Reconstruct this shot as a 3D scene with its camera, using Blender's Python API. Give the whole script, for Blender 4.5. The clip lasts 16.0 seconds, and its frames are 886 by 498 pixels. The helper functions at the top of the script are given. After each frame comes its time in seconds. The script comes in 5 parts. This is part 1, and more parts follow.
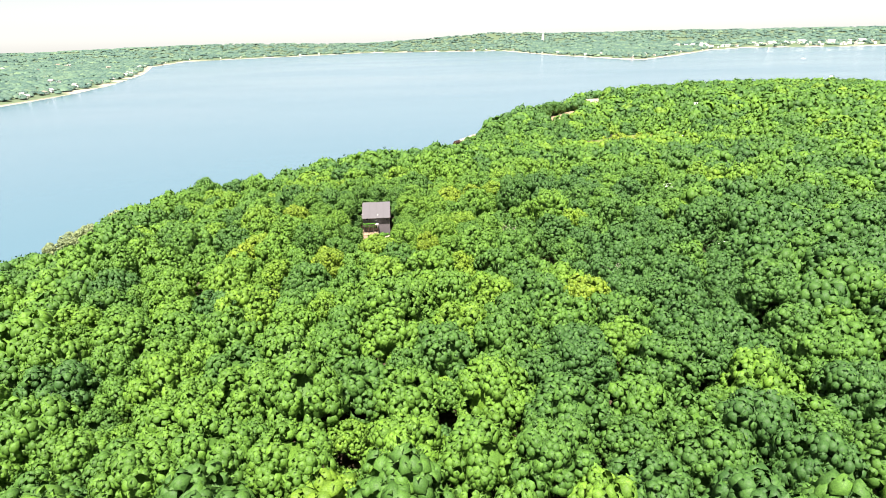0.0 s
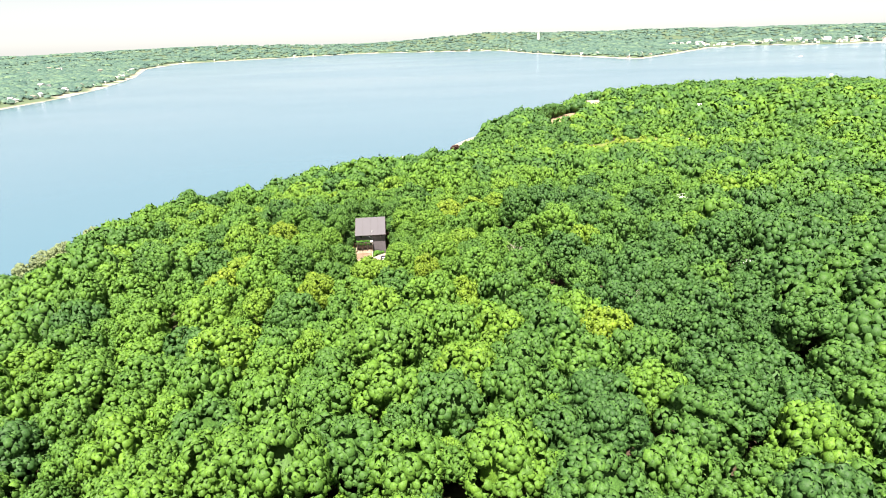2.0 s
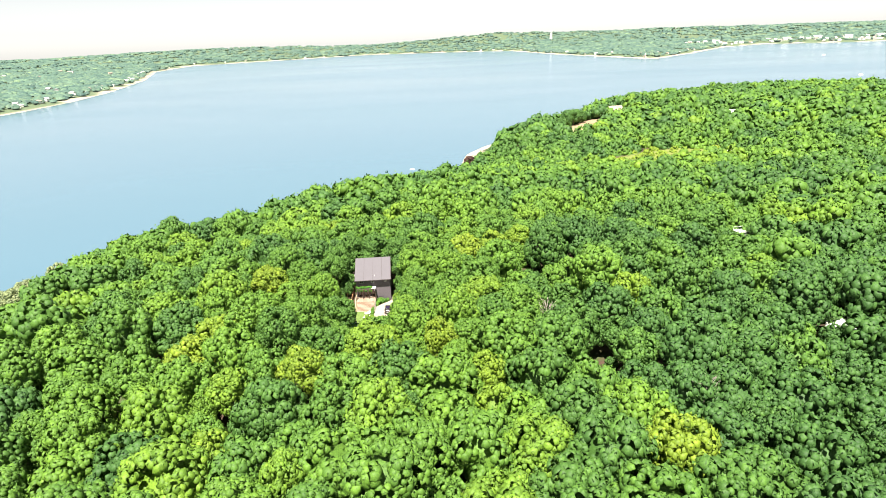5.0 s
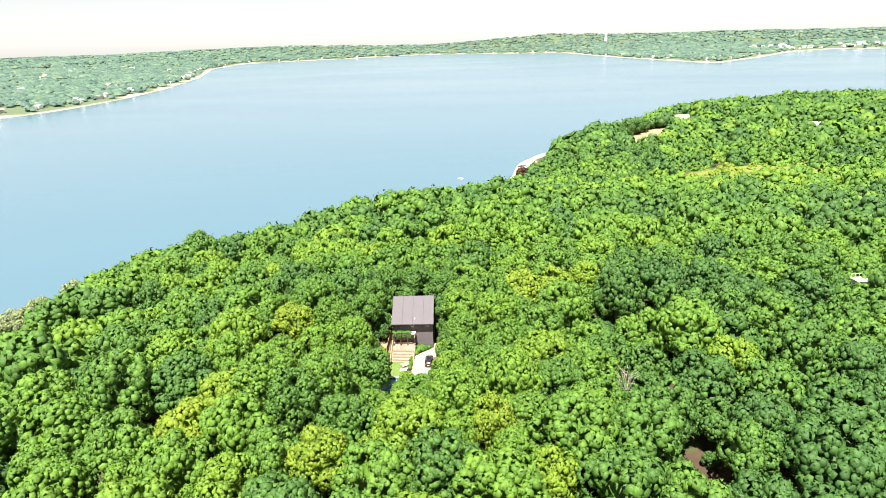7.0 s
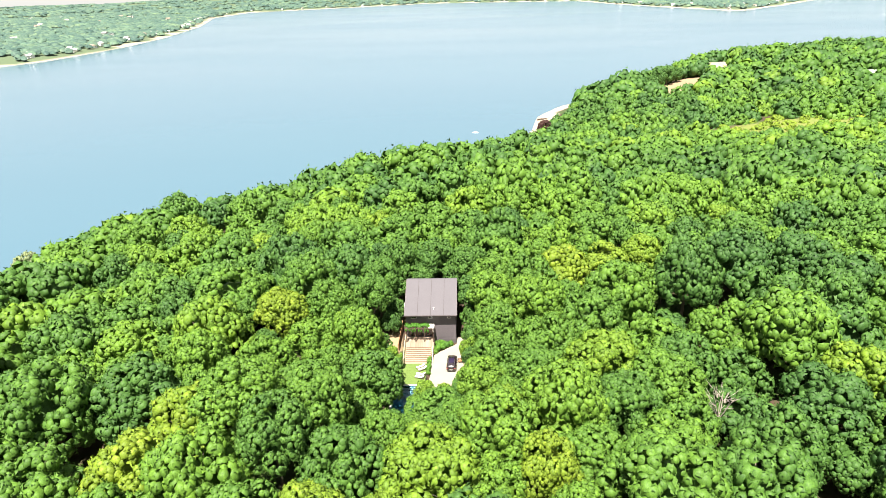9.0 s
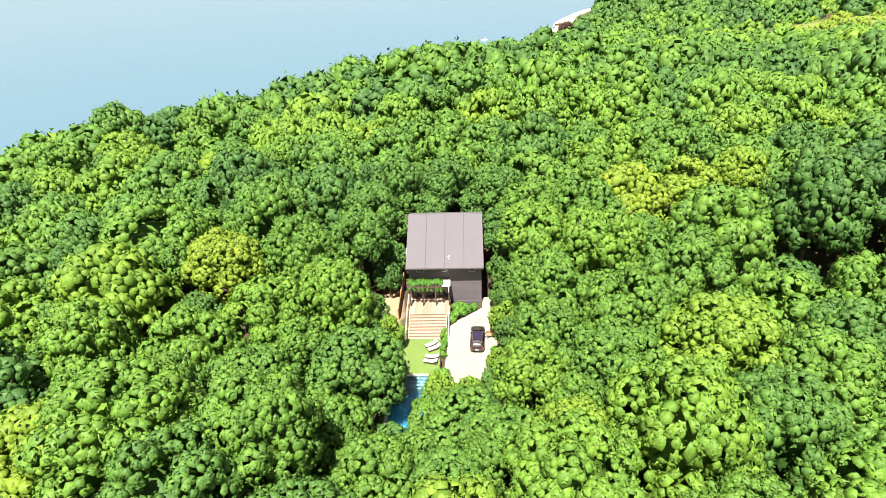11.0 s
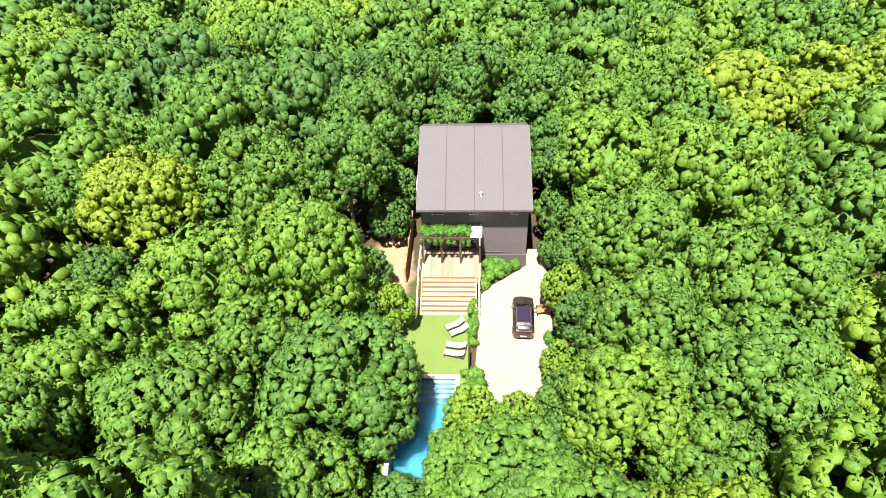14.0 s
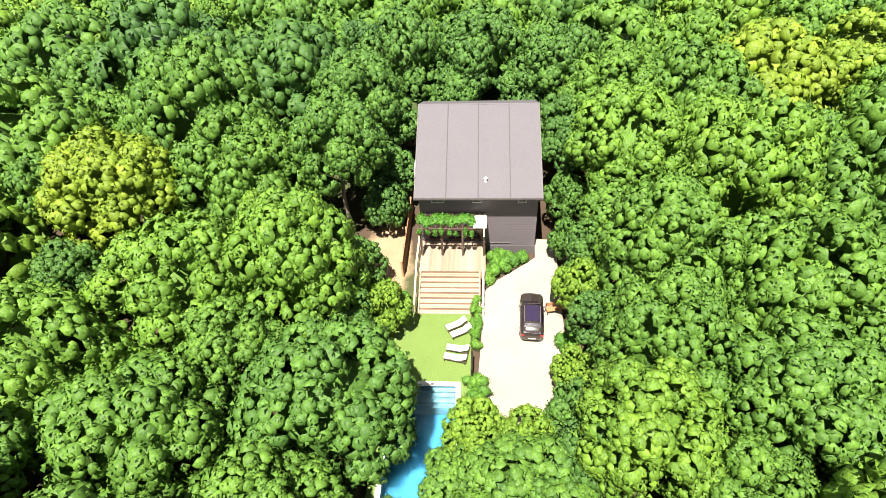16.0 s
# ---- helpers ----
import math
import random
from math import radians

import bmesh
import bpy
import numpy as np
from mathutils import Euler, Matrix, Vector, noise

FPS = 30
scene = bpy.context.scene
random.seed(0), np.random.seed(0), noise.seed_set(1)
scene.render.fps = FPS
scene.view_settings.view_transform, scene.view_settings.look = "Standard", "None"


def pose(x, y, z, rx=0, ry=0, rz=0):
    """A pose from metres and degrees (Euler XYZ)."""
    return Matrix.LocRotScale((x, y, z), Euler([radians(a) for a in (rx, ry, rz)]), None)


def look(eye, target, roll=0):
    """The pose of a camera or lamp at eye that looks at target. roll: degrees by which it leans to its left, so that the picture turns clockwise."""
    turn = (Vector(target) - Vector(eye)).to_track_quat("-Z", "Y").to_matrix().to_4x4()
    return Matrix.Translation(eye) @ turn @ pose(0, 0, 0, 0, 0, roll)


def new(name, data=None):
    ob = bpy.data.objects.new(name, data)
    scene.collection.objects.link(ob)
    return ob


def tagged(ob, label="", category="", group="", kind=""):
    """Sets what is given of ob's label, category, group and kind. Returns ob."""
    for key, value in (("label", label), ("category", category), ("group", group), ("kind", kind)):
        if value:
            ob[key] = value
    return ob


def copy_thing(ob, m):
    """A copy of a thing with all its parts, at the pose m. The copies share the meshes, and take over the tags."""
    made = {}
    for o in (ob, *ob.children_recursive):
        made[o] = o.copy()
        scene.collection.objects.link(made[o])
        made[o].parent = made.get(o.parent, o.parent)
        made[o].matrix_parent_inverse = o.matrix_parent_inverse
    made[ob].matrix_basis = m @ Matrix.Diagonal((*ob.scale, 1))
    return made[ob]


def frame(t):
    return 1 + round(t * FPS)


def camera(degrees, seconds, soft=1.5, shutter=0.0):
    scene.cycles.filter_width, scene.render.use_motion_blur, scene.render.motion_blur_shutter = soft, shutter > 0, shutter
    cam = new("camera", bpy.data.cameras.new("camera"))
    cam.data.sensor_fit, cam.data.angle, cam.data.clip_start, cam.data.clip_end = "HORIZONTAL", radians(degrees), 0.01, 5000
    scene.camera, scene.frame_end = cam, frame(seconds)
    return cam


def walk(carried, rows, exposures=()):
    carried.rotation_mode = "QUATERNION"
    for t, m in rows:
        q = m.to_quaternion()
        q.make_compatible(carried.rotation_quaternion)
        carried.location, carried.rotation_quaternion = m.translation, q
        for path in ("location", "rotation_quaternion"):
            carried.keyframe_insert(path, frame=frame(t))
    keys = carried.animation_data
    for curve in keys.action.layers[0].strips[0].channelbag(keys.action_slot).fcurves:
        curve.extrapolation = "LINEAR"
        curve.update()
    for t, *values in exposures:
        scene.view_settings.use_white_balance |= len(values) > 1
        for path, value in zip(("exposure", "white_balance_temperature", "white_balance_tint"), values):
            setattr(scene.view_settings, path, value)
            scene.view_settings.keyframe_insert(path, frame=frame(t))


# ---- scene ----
cam = camera(75.1, 16.0, soft=0.6)
PATH = [
    (0, (-0.397, 3.679, 64.278), (-0.397, 5.555, 63.583), -1.6),
    (0.5, (-0.451, 6.442, 64.21), (-0.45, 8.317, 63.515), -1.7),
    (1, (-0.586, 10.392, 64.565), (-0.582, 12.267, 63.868), -1.8),
    (1.5, (-0.858, 15.093, 64.802), (-0.851, 16.969, 64.107), -1.9),
    (2, (-1.138, 20.284, 65.039), (-1.127, 22.159, 64.344), -2.0),
    (2.5, (-1.474, 25.663, 65.491), (-1.461, 27.539, 64.795), -2.1),
    (3, (-1.69, 31.136, 66.041), (-1.674, 33.01, 65.343), -2.2),
    (3.5, (-1.68, 36.782, 66.501), (-1.664, 38.657, 65.806), -2.4),
    (4, (-1.575, 42.667, 66.828), (-1.565, 44.542, 66.133), -2.5),
    (4.5, (-1.389, 48.548, 67.119), (-1.354, 50.423, 66.423), -2.7),
    (5, (-1.784, 54.735, 67.122), (-1.812, 56.611, 66.428), -2.4),
    (5.2, (-1.858, 57.492, 67.184), (-1.947, 59.366, 66.492), -2.2),
    (7.3, (-5.932, 84.817, 67.538), (-6.11, 86.688, 66.852), -1.8),
    (7.5, (-6.767, 85.674, 67.428), (-6.936, 87.546, 66.744), -1.7),
    (8, (-7.402, 87.014, 67.213), (-7.589, 88.885, 66.531), -1.7),
    (8.5, (-9.95, 97.443, 64.423), (-10.129, 99.294, 63.688), -1.7),
    (9, (-11.21, 111.821, 60.08), (-11.411, 113.631, 59.253), -1.9),
    (9.2, (-11.786, 116.647, 58.858), (-11.992, 118.438, 57.991), -1.9),
    (11.3, (-18.398, 148.677, 42.309), (-18.598, 150.343, 41.221), -2.7),
    (11.5, (-18.987, 151.038, 41.678), (-19.182, 152.683, 40.557), -2.5),
    (12, (-19.942, 155.155, 39.038), (-20.137, 156.776, 37.882), -2.5),
    (12.5, (-20.996, 158.481, 36.399), (-21.183, 160.086, 35.22), -2.2),
    (13, (-21.434, 161.984, 34.819), (-21.628, 163.553, 33.595), -2.4),
    (13.5, (-21.937, 165.189, 33.748), (-22.135, 166.716, 32.473), -2.5),
    (14, (-22.322, 167.9, 32.472), (-22.527, 169.397, 31.161), -2.7),
    (14.5, (-22.551, 170.25, 31.131), (-22.762, 171.722, 29.793), -2.8),
    (15, (-22.82, 171.389, 31.243), (-23.026, 172.832, 29.874), -2.8),
    (15.5, (-22.731, 172.066, 30.92), (-22.942, 173.5, 29.541), -2.9),
    (16, (-22.512, 172.356, 30.109), (-22.73, 173.799, 28.742), -3.2),
]
EXPOSURE = 1.62
walk(cam, [(t, look(eye, target, roll)) for t, eye, target, roll in PATH], [(0.0, EXPOSURE), (16.0, EXPOSURE)])

# ---- daylight: a high summer sun a little to the left behind the first eye ----
SUN_UP, SUN_SIDE = 67.0, 189.0            # degrees above the horizon; compass turn of the sun from +y towards +x
world = bpy.data.worlds.new("sky")
scene.world = world
world.use_nodes = True
wn = world.node_tree
sky = wn.nodes.new("ShaderNodeTexSky")
sky.sky_type, sky.sun_disc = "NISHITA", False
sky.sun_elevation, sky.sun_rotation = radians(SUN_UP), radians(SUN_SIDE)
sky.air_density, sky.dust_density, sky.ozone_density = 1.0, 0.3, 0.4
pale = wn.nodes.new("ShaderNodeHueSaturation")      # summer haze: a whitish sky
pale.inputs["Saturation"].default_value = 0.22
wn.links.new(sky.outputs[0], pale.inputs["Color"])
wn.links.new(pale.outputs[0], wn.nodes["Background"].inputs[0])
wn.nodes["Background"].inputs[1].default_value = 0.048
sun = new("sun", bpy.data.lights.new("sun", "SUN"))
sun.data.energy, sun.data.angle, sun.data.color = 5.3, radians(0.55), (1.0, 0.93, 0.82)
a, e = radians(SUN_SIDE), radians(SUN_UP)
sun.matrix_world = look((math.sin(a) * math.cos(e) * 90, math.cos(a) * math.cos(e) * 90, math.sin(e) * 90), (0, 0, 0))


# ---- materials ----
def material(name, rough=0.8, metal=0.0):
    m = bpy.data.materials.new(name)
    m.use_nodes = True
    nt = m.node_tree
    p = nt.nodes["Principled BSDF"]
    p.inputs["Roughness"].default_value, p.inputs["Metallic"].default_value = rough, metal
    return m, nt, p


def noise_tex(nt, scale, detail=4.0, rough=0.55, vector=None):
    n = nt.nodes.new("ShaderNodeTexNoise")
    n.inputs["Scale"].default_value, n.inputs["Detail"].default_value = scale, detail
    n.inputs["Roughness"].default_value = rough
    if vector is None:
        g = nt.nodes.new("ShaderNodeTexCoord")
        vector = g.outputs["Object"]
    nt.links.new(vector, n.inputs["Vector"])
    return n


def ramp(nt, value, stops):
    r = nt.nodes.new("ShaderNodeValToRGB")
    while len(r.color_ramp.elements) < len(stops):
        r.color_ramp.elements.new(0.5)
    for el, (at, c) in zip(r.color_ramp.elements, stops):
        el.position, el.color = at, (*c, 1)
    nt.links.new(value, r.inputs[0])
    return r


def mixed(nt, fac, a, b, kind="MIX"):
    m = nt.nodes.new("ShaderNodeMix")
    m.data_type, m.blend_type = "RGBA", kind
    for sock, v in ((m.inputs[0], fac), (m.inputs[6], a), (m.inputs[7], b)):
        if isinstance(v, (int, float)):
            sock.default_value = v
        elif isinstance(v, tuple):
            sock.default_value = (*v, 1)
        else:
            nt.links.new(v, sock)
    return m.outputs[2]


def bumped(nt, p, height, strength=0.3, distance=0.02):
    b = nt.nodes.new("ShaderNodeBump")
    b.inputs["Strength"].default_value, b.inputs["Distance"].default_value = strength, distance
    nt.links.new(height, b.inputs["Height"])
    nt.links.new(b.outputs[0], p.inputs["Normal"])


def rough_paint(name, c1, c2, scale, rough=0.8, metal=0.0, fine=40.0, bump=0.25, dist=0.01):
    """Two scales of variation between two colours, with a fine relief."""
    m, nt, p = material(name, rough, metal)
    big, small = noise_tex(nt, scale), noise_tex(nt, fine, 3.0)
    col = mixed(nt, big.outputs[0], c1, c2)
    dark = tuple(0.6 * v for v in c1)
    r = ramp(nt, small.outputs[0], [(0.35, (0, 0, 0)), (0.7, (1, 1, 1))])
    nt.links.new(mixed(nt, mixed(nt, r.outputs[0], (0.3,) * 3, (0.0,) * 3), col, dark), p.inputs["Base Color"])
    bumped(nt, p, small.outputs[0], bump, dist)
    return m


LEAF_STOPS = [(0.0, (0.045, 0.106, 0.026)), (0.30, (0.068, 0.147, 0.025)), (0.60, (0.097, 0.190, 0.024)),
              (0.85, (0.125, 0.209, 0.022)), (1.0, (0.150, 0.215, 0.021))]


def leaf_material(name, per_object, stops=LEAF_STOPS, shift=0.0, tufts=4.2):
    m, nt, p = material(name, 0.55)
    if per_object == "colour":                         # each crown's own tint
        src = nt.nodes.new("ShaderNodeObjectInfo").outputs["Color"]
    elif per_object:
        rnd = nt.nodes.new("ShaderNodeMapRange")
        rnd.inputs["To Min"].default_value, rnd.inputs["To Max"].default_value = 0.06, 0.68
        nt.links.new(nt.nodes.new("ShaderNodeObjectInfo").outputs["Random"], rnd.inputs["Value"])
        src = rnd.outputs[0]
    else:
        at = nt.nodes.new("ShaderNodeAttribute")
        at.attribute_name = "tint"
        src = at.outputs["Fac"]
    geo = nt.nodes.new("ShaderNodeNewGeometry")
    wide = noise_tex(nt, 0.35, 2.0, vector=geo.outputs["Position"])
    add = nt.nodes.new("ShaderNodeMath")
    add.operation, add.inputs[2].default_value = "MULTIPLY_ADD", -0.14 + shift
    nt.links.new(wide.outputs[0], add.inputs[0])
    add.inputs[1].default_value = 0.28
    two = nt.nodes.new("ShaderNodeMath")
    two.operation, two.use_clamp = "ADD", True
    nt.links.new(add.outputs[0], two.inputs[0]), nt.links.new(src, two.inputs[1])
    col = ramp(nt, two.outputs[0], stops).outputs[0]
    isl = ramp(nt, geo.outputs["Random Per Island"], [(0.0, (0.74, 0.78, 0.82)), (0.6, (1.0, 1.0, 1.0)), (1.0, (1.28, 1.24, 1.1))])
    col = mixed(nt, 1.0, col, isl.outputs[0], "MULTIPLY")
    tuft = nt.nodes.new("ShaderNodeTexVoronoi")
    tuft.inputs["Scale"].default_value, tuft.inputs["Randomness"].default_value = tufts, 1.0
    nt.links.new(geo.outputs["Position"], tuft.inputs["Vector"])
    # darker between tufts, lighter at their centres: self-shadowing put into the leaf colour
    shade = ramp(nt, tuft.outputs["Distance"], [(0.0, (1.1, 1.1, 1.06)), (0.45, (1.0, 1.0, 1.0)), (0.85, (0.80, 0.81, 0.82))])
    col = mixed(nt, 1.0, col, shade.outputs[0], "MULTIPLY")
    grain = noise_tex(nt, tufts * 1.9, 3.0, 0.65, geo.outputs["Position"])      # leaf-to-leaf tone, and the small shadows between leaves put into the colour
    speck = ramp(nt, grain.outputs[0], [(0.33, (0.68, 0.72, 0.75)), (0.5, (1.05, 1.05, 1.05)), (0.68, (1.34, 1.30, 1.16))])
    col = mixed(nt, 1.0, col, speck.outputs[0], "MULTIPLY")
    bumped(nt, p, grain.outputs[0], 0.5, 0.28 / tufts)
    nt.links.new(col, p.inputs["Base Color"])
    p.inputs["Specular IOR Level"].default_value = 0.22
    tr = nt.nodes.new("ShaderNodeBsdfTranslucent")
    warm = mixed(nt, 1.0, col, (1.25, 1.2, 0.55), "MULTIPLY")
    nt.links.new(warm, tr.inputs[0])
    mix = nt.nodes.new("ShaderNodeMixShader")
    mix.inputs[0].default_value = 0.1
    nt.links.new(p.outputs[0], mix.inputs[1]), nt.links.new(tr.outputs[0], mix.inputs[2])
    nt.links.new(mix.outputs[0], nt.nodes["Material Output"].inputs[0])
    return m


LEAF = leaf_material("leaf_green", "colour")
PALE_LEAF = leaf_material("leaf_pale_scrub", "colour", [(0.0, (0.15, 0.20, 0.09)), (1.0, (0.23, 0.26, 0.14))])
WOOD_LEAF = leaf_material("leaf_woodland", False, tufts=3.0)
BARK = rough_paint("bark", (0.13, 0.10, 0.075), (0.22, 0.19, 0.15), 1.5, 0.9, fine=12, bump=0.6, dist=0.05)


def ground_material():
    """Leaf litter under the trees, meadow, bare soil, and sand at the water's edge."""
    m, nt, p = material("ground", 0.95)
    geo = nt.nodes.new("ShaderNodeNewGeometry")
    pos = geo.outputs["Position"]
    big, mid, small = noise_tex(nt, 0.05, 5, vector=pos), noise_tex(nt, 0.6, 5, vector=pos), noise_tex(nt, 6, 3, vector=pos)
    litter = mixed(nt, mid.outputs[0], (0.040, 0.026, 0.016), (0.095, 0.058, 0.034))
    green = mixed(nt, big.outputs[0], (0.035, 0.075, 0.014), (0.07, 0.10, 0.024))
    patch = ramp(nt, big.outputs[0], [(0.5, (0, 0, 0)), (0.62, (1, 1, 1))])
    col = mixed(nt, patch.outputs[0], litter, green)
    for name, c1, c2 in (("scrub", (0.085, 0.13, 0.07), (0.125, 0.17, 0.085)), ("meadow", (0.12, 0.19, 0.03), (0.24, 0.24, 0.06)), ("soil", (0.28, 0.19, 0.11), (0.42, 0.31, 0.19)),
                         ("sand", (0.36, 0.30, 0.23), (0.50, 0.44, 0.355))):
        at = nt.nodes.new("ShaderNodeAttribute")
        at.attribute_name = name
        ad = nt.nodes.new("ShaderNodeMath")
        ad.operation, ad.inputs[2].default_value = "MULTIPLY_ADD", 0.0
        ad.inputs[1].default_value = 1.0
        nt.links.new(at.outputs["Fac"], ad.inputs[0])
        edge = nt.nodes.new("ShaderNodeMath")
        edge.operation = "MULTIPLY_ADD"
        edge.inputs[1].default_value, edge.inputs[2].default_value = 0.5, -0.25
        nt.links.new(mid.outputs[0], edge.inputs[0])
        nt.links.new(edge.outputs[0], ad.inputs[2])
        f = ramp(nt, ad.outputs[0], [(0.4, (0, 0, 0)), (0.6, (1, 1, 1))])
        col = mixed(nt, f.outputs[0], col, mixed(nt, mid.outputs[0], c1, c2))
    nt.links.new(mixed(nt, small.outputs[0], col, mixed(nt, 1.0, col, (0.55, 0.55, 0.55), "MULTIPLY")), p.inputs["Base Color"])
    bumped(nt, p, mid.outputs[0], 0.5, 0.3)
    return m


def water_material():
    m, nt, p = material("sea_water", 0.22)
    geo = nt.nodes.new("ShaderNodeNewGeometry")
    pos = geo.outputs["Position"]
    st = nt.nodes.new("ShaderNodeMapping")
    st.inputs["Scale"].default_value = (0.35, 1.0, 1.0)
    nt.links.new(pos, st.inputs["Vector"])
    bands, rip, fine = noise_tex(nt, 0.004, 4, vector=st.outputs[0]), noise_tex(nt, 0.12, 4, vector=st.outputs[0]), noise_tex(nt, 0.9, 3, vector=pos)
    nt.links.new(mixed(nt, bands.outputs[0], (0.066, 0.132, 0.182), (0.082, 0.148, 0.194)), p.inputs["Base Color"])
    p.inputs["IOR"].default_value = 1.33
    r = ramp(nt, bands.outputs[0], [(0.35, (0.15,) * 3), (0.65, (0.21,) * 3)])
    nt.links.new(r.outputs[0], p.inputs["Roughness"])
    h = mixed(nt, 0.35, rip.outputs[0], fine.outputs[0])
    bumped(nt, p, h, 0.12, 0.5)
    return m


GROUND, WATER = ground_material(), water_material()

# ---- the lie of the land ----
SEA = -28.0
HEADLAND = np.array([(-520, -900), (-330, -250), (-250, 40), (-205, 165), (-186, 230), (-166, 292), (-136, 340), (-98, 380), (-52, 410),
                     (-20, 424), (-2, 450), (9, 500), (15, 540), (32, 574), (54, 602), (88, 634), (124, 692), (158, 748), (222, 806), (310, 858),
                     (400, 885), (490, 880), (640, 810), (820, 730), (1060, 650), (1500, 560), (2600, 300), (2600, -900)], float)
FAR_SHORE = np.array([(-5200, 300), (-1150, 520), (-800, 780), (-731, 993), (-733, 1081), (-742, 1215), (-790, 1450), (-940, 1930), (-1200, 2560),
                      (-1290, 3150), (-883, 3500), (-466, 3900), (0, 3720), (374, 3480), (480, 2700), (655, 1960), (893, 2251), (1237, 2740), (1480, 2900),
                      (1800, 2700), (1981, 2683), (2500, 2500), (5200, 2300), (5200, 5200), (-5200, 5200)], float)


def shore_distance(poly, x, y):
    """Metres inside a closed outline; minus outside."""
    x, y = np.asarray(x, float), np.asarray(y, float)
    best, inside = np.full(x.shape, 1e18), np.zeros(x.shape, bool)
    for (x0, y0), (x1, y1) in zip(poly, np.roll(poly, -1, axis=0)):
        dx, dy = x1 - x0, y1 - y0
        t = np.clip(((x - x0) * dx + (y - y0) * dy) / (dx * dx + dy * dy), 0, 1)
        best = np.minimum(best, (x - x0 - t * dx) ** 2 + (y - y0 - t * dy) ** 2)
        cross = (y0 > y) != (y1 > y)
        if dy:
            inside ^= cross & (x < dx * (y - y0) / dy + x0)
    return np.where(inside, 1, -1) * np.sqrt(best)


def waves(x, y, size, seed):
    """Smooth hills and hollows between about -1 and 1."""
    rng, out = np.random.default_rng(seed), 0
    for k in range(5):
        a = rng.uniform(0, 2 * np.pi)
        f = rng.uniform(0.6, 1.6) * 2 * np.pi / size
        out = out + np.sin(f * (x * np.cos(a) + y * np.sin(a)) + rng.uniform(0, 7))
    return out / 2.6


def bell(x, y, cx, cy, rx, ry=None):
    return np.exp(-((x - cx) / rx) ** 2 - ((y - cy) / (ry or rx)) ** 2)


SITE = pose(-30.2, 208.75, 0, 0, 0, 3.6)      # the house's front left eave; u along the front, v to the back


def site_uv(x, y):
    c, s = SITE[0][0], SITE[1][0]
    dx, dy = x - SITE[0][3], y - SITE[1][3]
    return dx * c + dy * s, -dx * s + dy * c


POOL = (-0.80, 3.75, -22.0, -13.25)            # u0, u1, v0, v1
YARD = -5.72


def height(x, y):
    """The ground's height."""
    x, y = np.asarray(x, float), np.asarray(y, float)
    d = shore_distance(HEADLAND, x, y)
    near = np.interp(d, [-60, 0, 9, 26, 60, 110, 200], [-34, -28, -26.6, -19.5, -13.5, -8.0, -6.2])
    near = near + np.clip((d - 20) / 60, 0, 1) * (1.3 * waves(x, y, 110, 3) + 5.5 * bell(x, y, 175, 610, 110, 90) + 1.5 * bell(x, y, 330, 720, 150)
                                                 - 5.0 * bell(x, y, 80, 420, 80, 90) - 4.0 * bell(x, y, 22, 440, 40, 50) - 3.0 * bell(x, y, 220, 400, 120))
    u, v = site_uv(x, y)
    flat = np.clip(1.6 - np.maximum(np.abs(u - 4.5) / 10.0, np.abs(v + 3) / 22.0), 0, 0.6) / 0.6
    near = near * (1 - flat) + (YARD - 0.1) * flat
    pit = (u > POOL[0] - 1) & (u < POOL[1] + 1) & (v > POOL[2] - 1) & (v < POOL[3] + 1)
    near = np.where(pit, -8.6, near)
    f = shore_distance(FAR_SHORE, x, y)
    top = np.interp(x, [-4500, -2500, -800, 400, 1800, 4000], [26, 24, 66, 82, 50, 44])
    inland = np.clip((f - 40) / 900, 0, 1) * np.clip((y - 1300) / 2700, 0.05, 1)
    far = np.interp(f, [-80, 0, 14, 40, 120], [-40, -28, -26.3, -22.5, -20]) + inland ** 1.1 * (top + 20) * (0.86 + 0.16 * waves(x, y, 1500, 8)) + np.clip(f / 300, 0, 1) * 3 * waves(x, y, 420, 5)
    return np.where(d > -60, near, np.where(f > -80, far, -40.0))


def quick_mesh(name, verts, quads=None, tris=None, floats=None, normals=None):
    """A mesh from arrays of corners, four-sided and three-sided faces; normals, one a corner, let loose leaves shade as their clump does."""
    me = bpy.data.meshes.new(name)
    quads = np.zeros((0, 4), int) if quads is None else np.asarray(quads)
    tris = np.zeros((0, 3), int) if tris is None else np.asarray(tris)
    loops = np.concatenate([quads.ravel(), tris.ravel()]).astype(np.int32)
    starts = np.concatenate([np.arange(len(quads)) * 4, len(quads) * 4 + np.arange(len(tris)) * 3]).astype(np.int32)
    me.vertices.add(len(verts)), me.loops.add(len(loops)), me.polygons.add(len(starts))
    me.vertices.foreach_set("co", np.asarray(verts, np.float32).ravel())
    me.loops.foreach_set("vertex_index", loops)
    me.polygons.foreach_set("loop_start", starts)
    for key, values in (floats or {}).items():
        me.attributes.new(key, "FLOAT", "POINT").data.foreach_set("value", np.asarray(values, np.float32))
    me.update(calc_edges=True)
    if normals is not None:
        me.attributes.new("custom_normal", "FLOAT_VECTOR", "POINT").data.foreach_set("vector", np.asarray(normals, np.float32).ravel())
    return me


def lines_of(*stretches):
    out = []
    for a, b, step in stretches:
        out += list(np.arange(a, b, step))
    return np.array(out + [stretches[-1][1]])


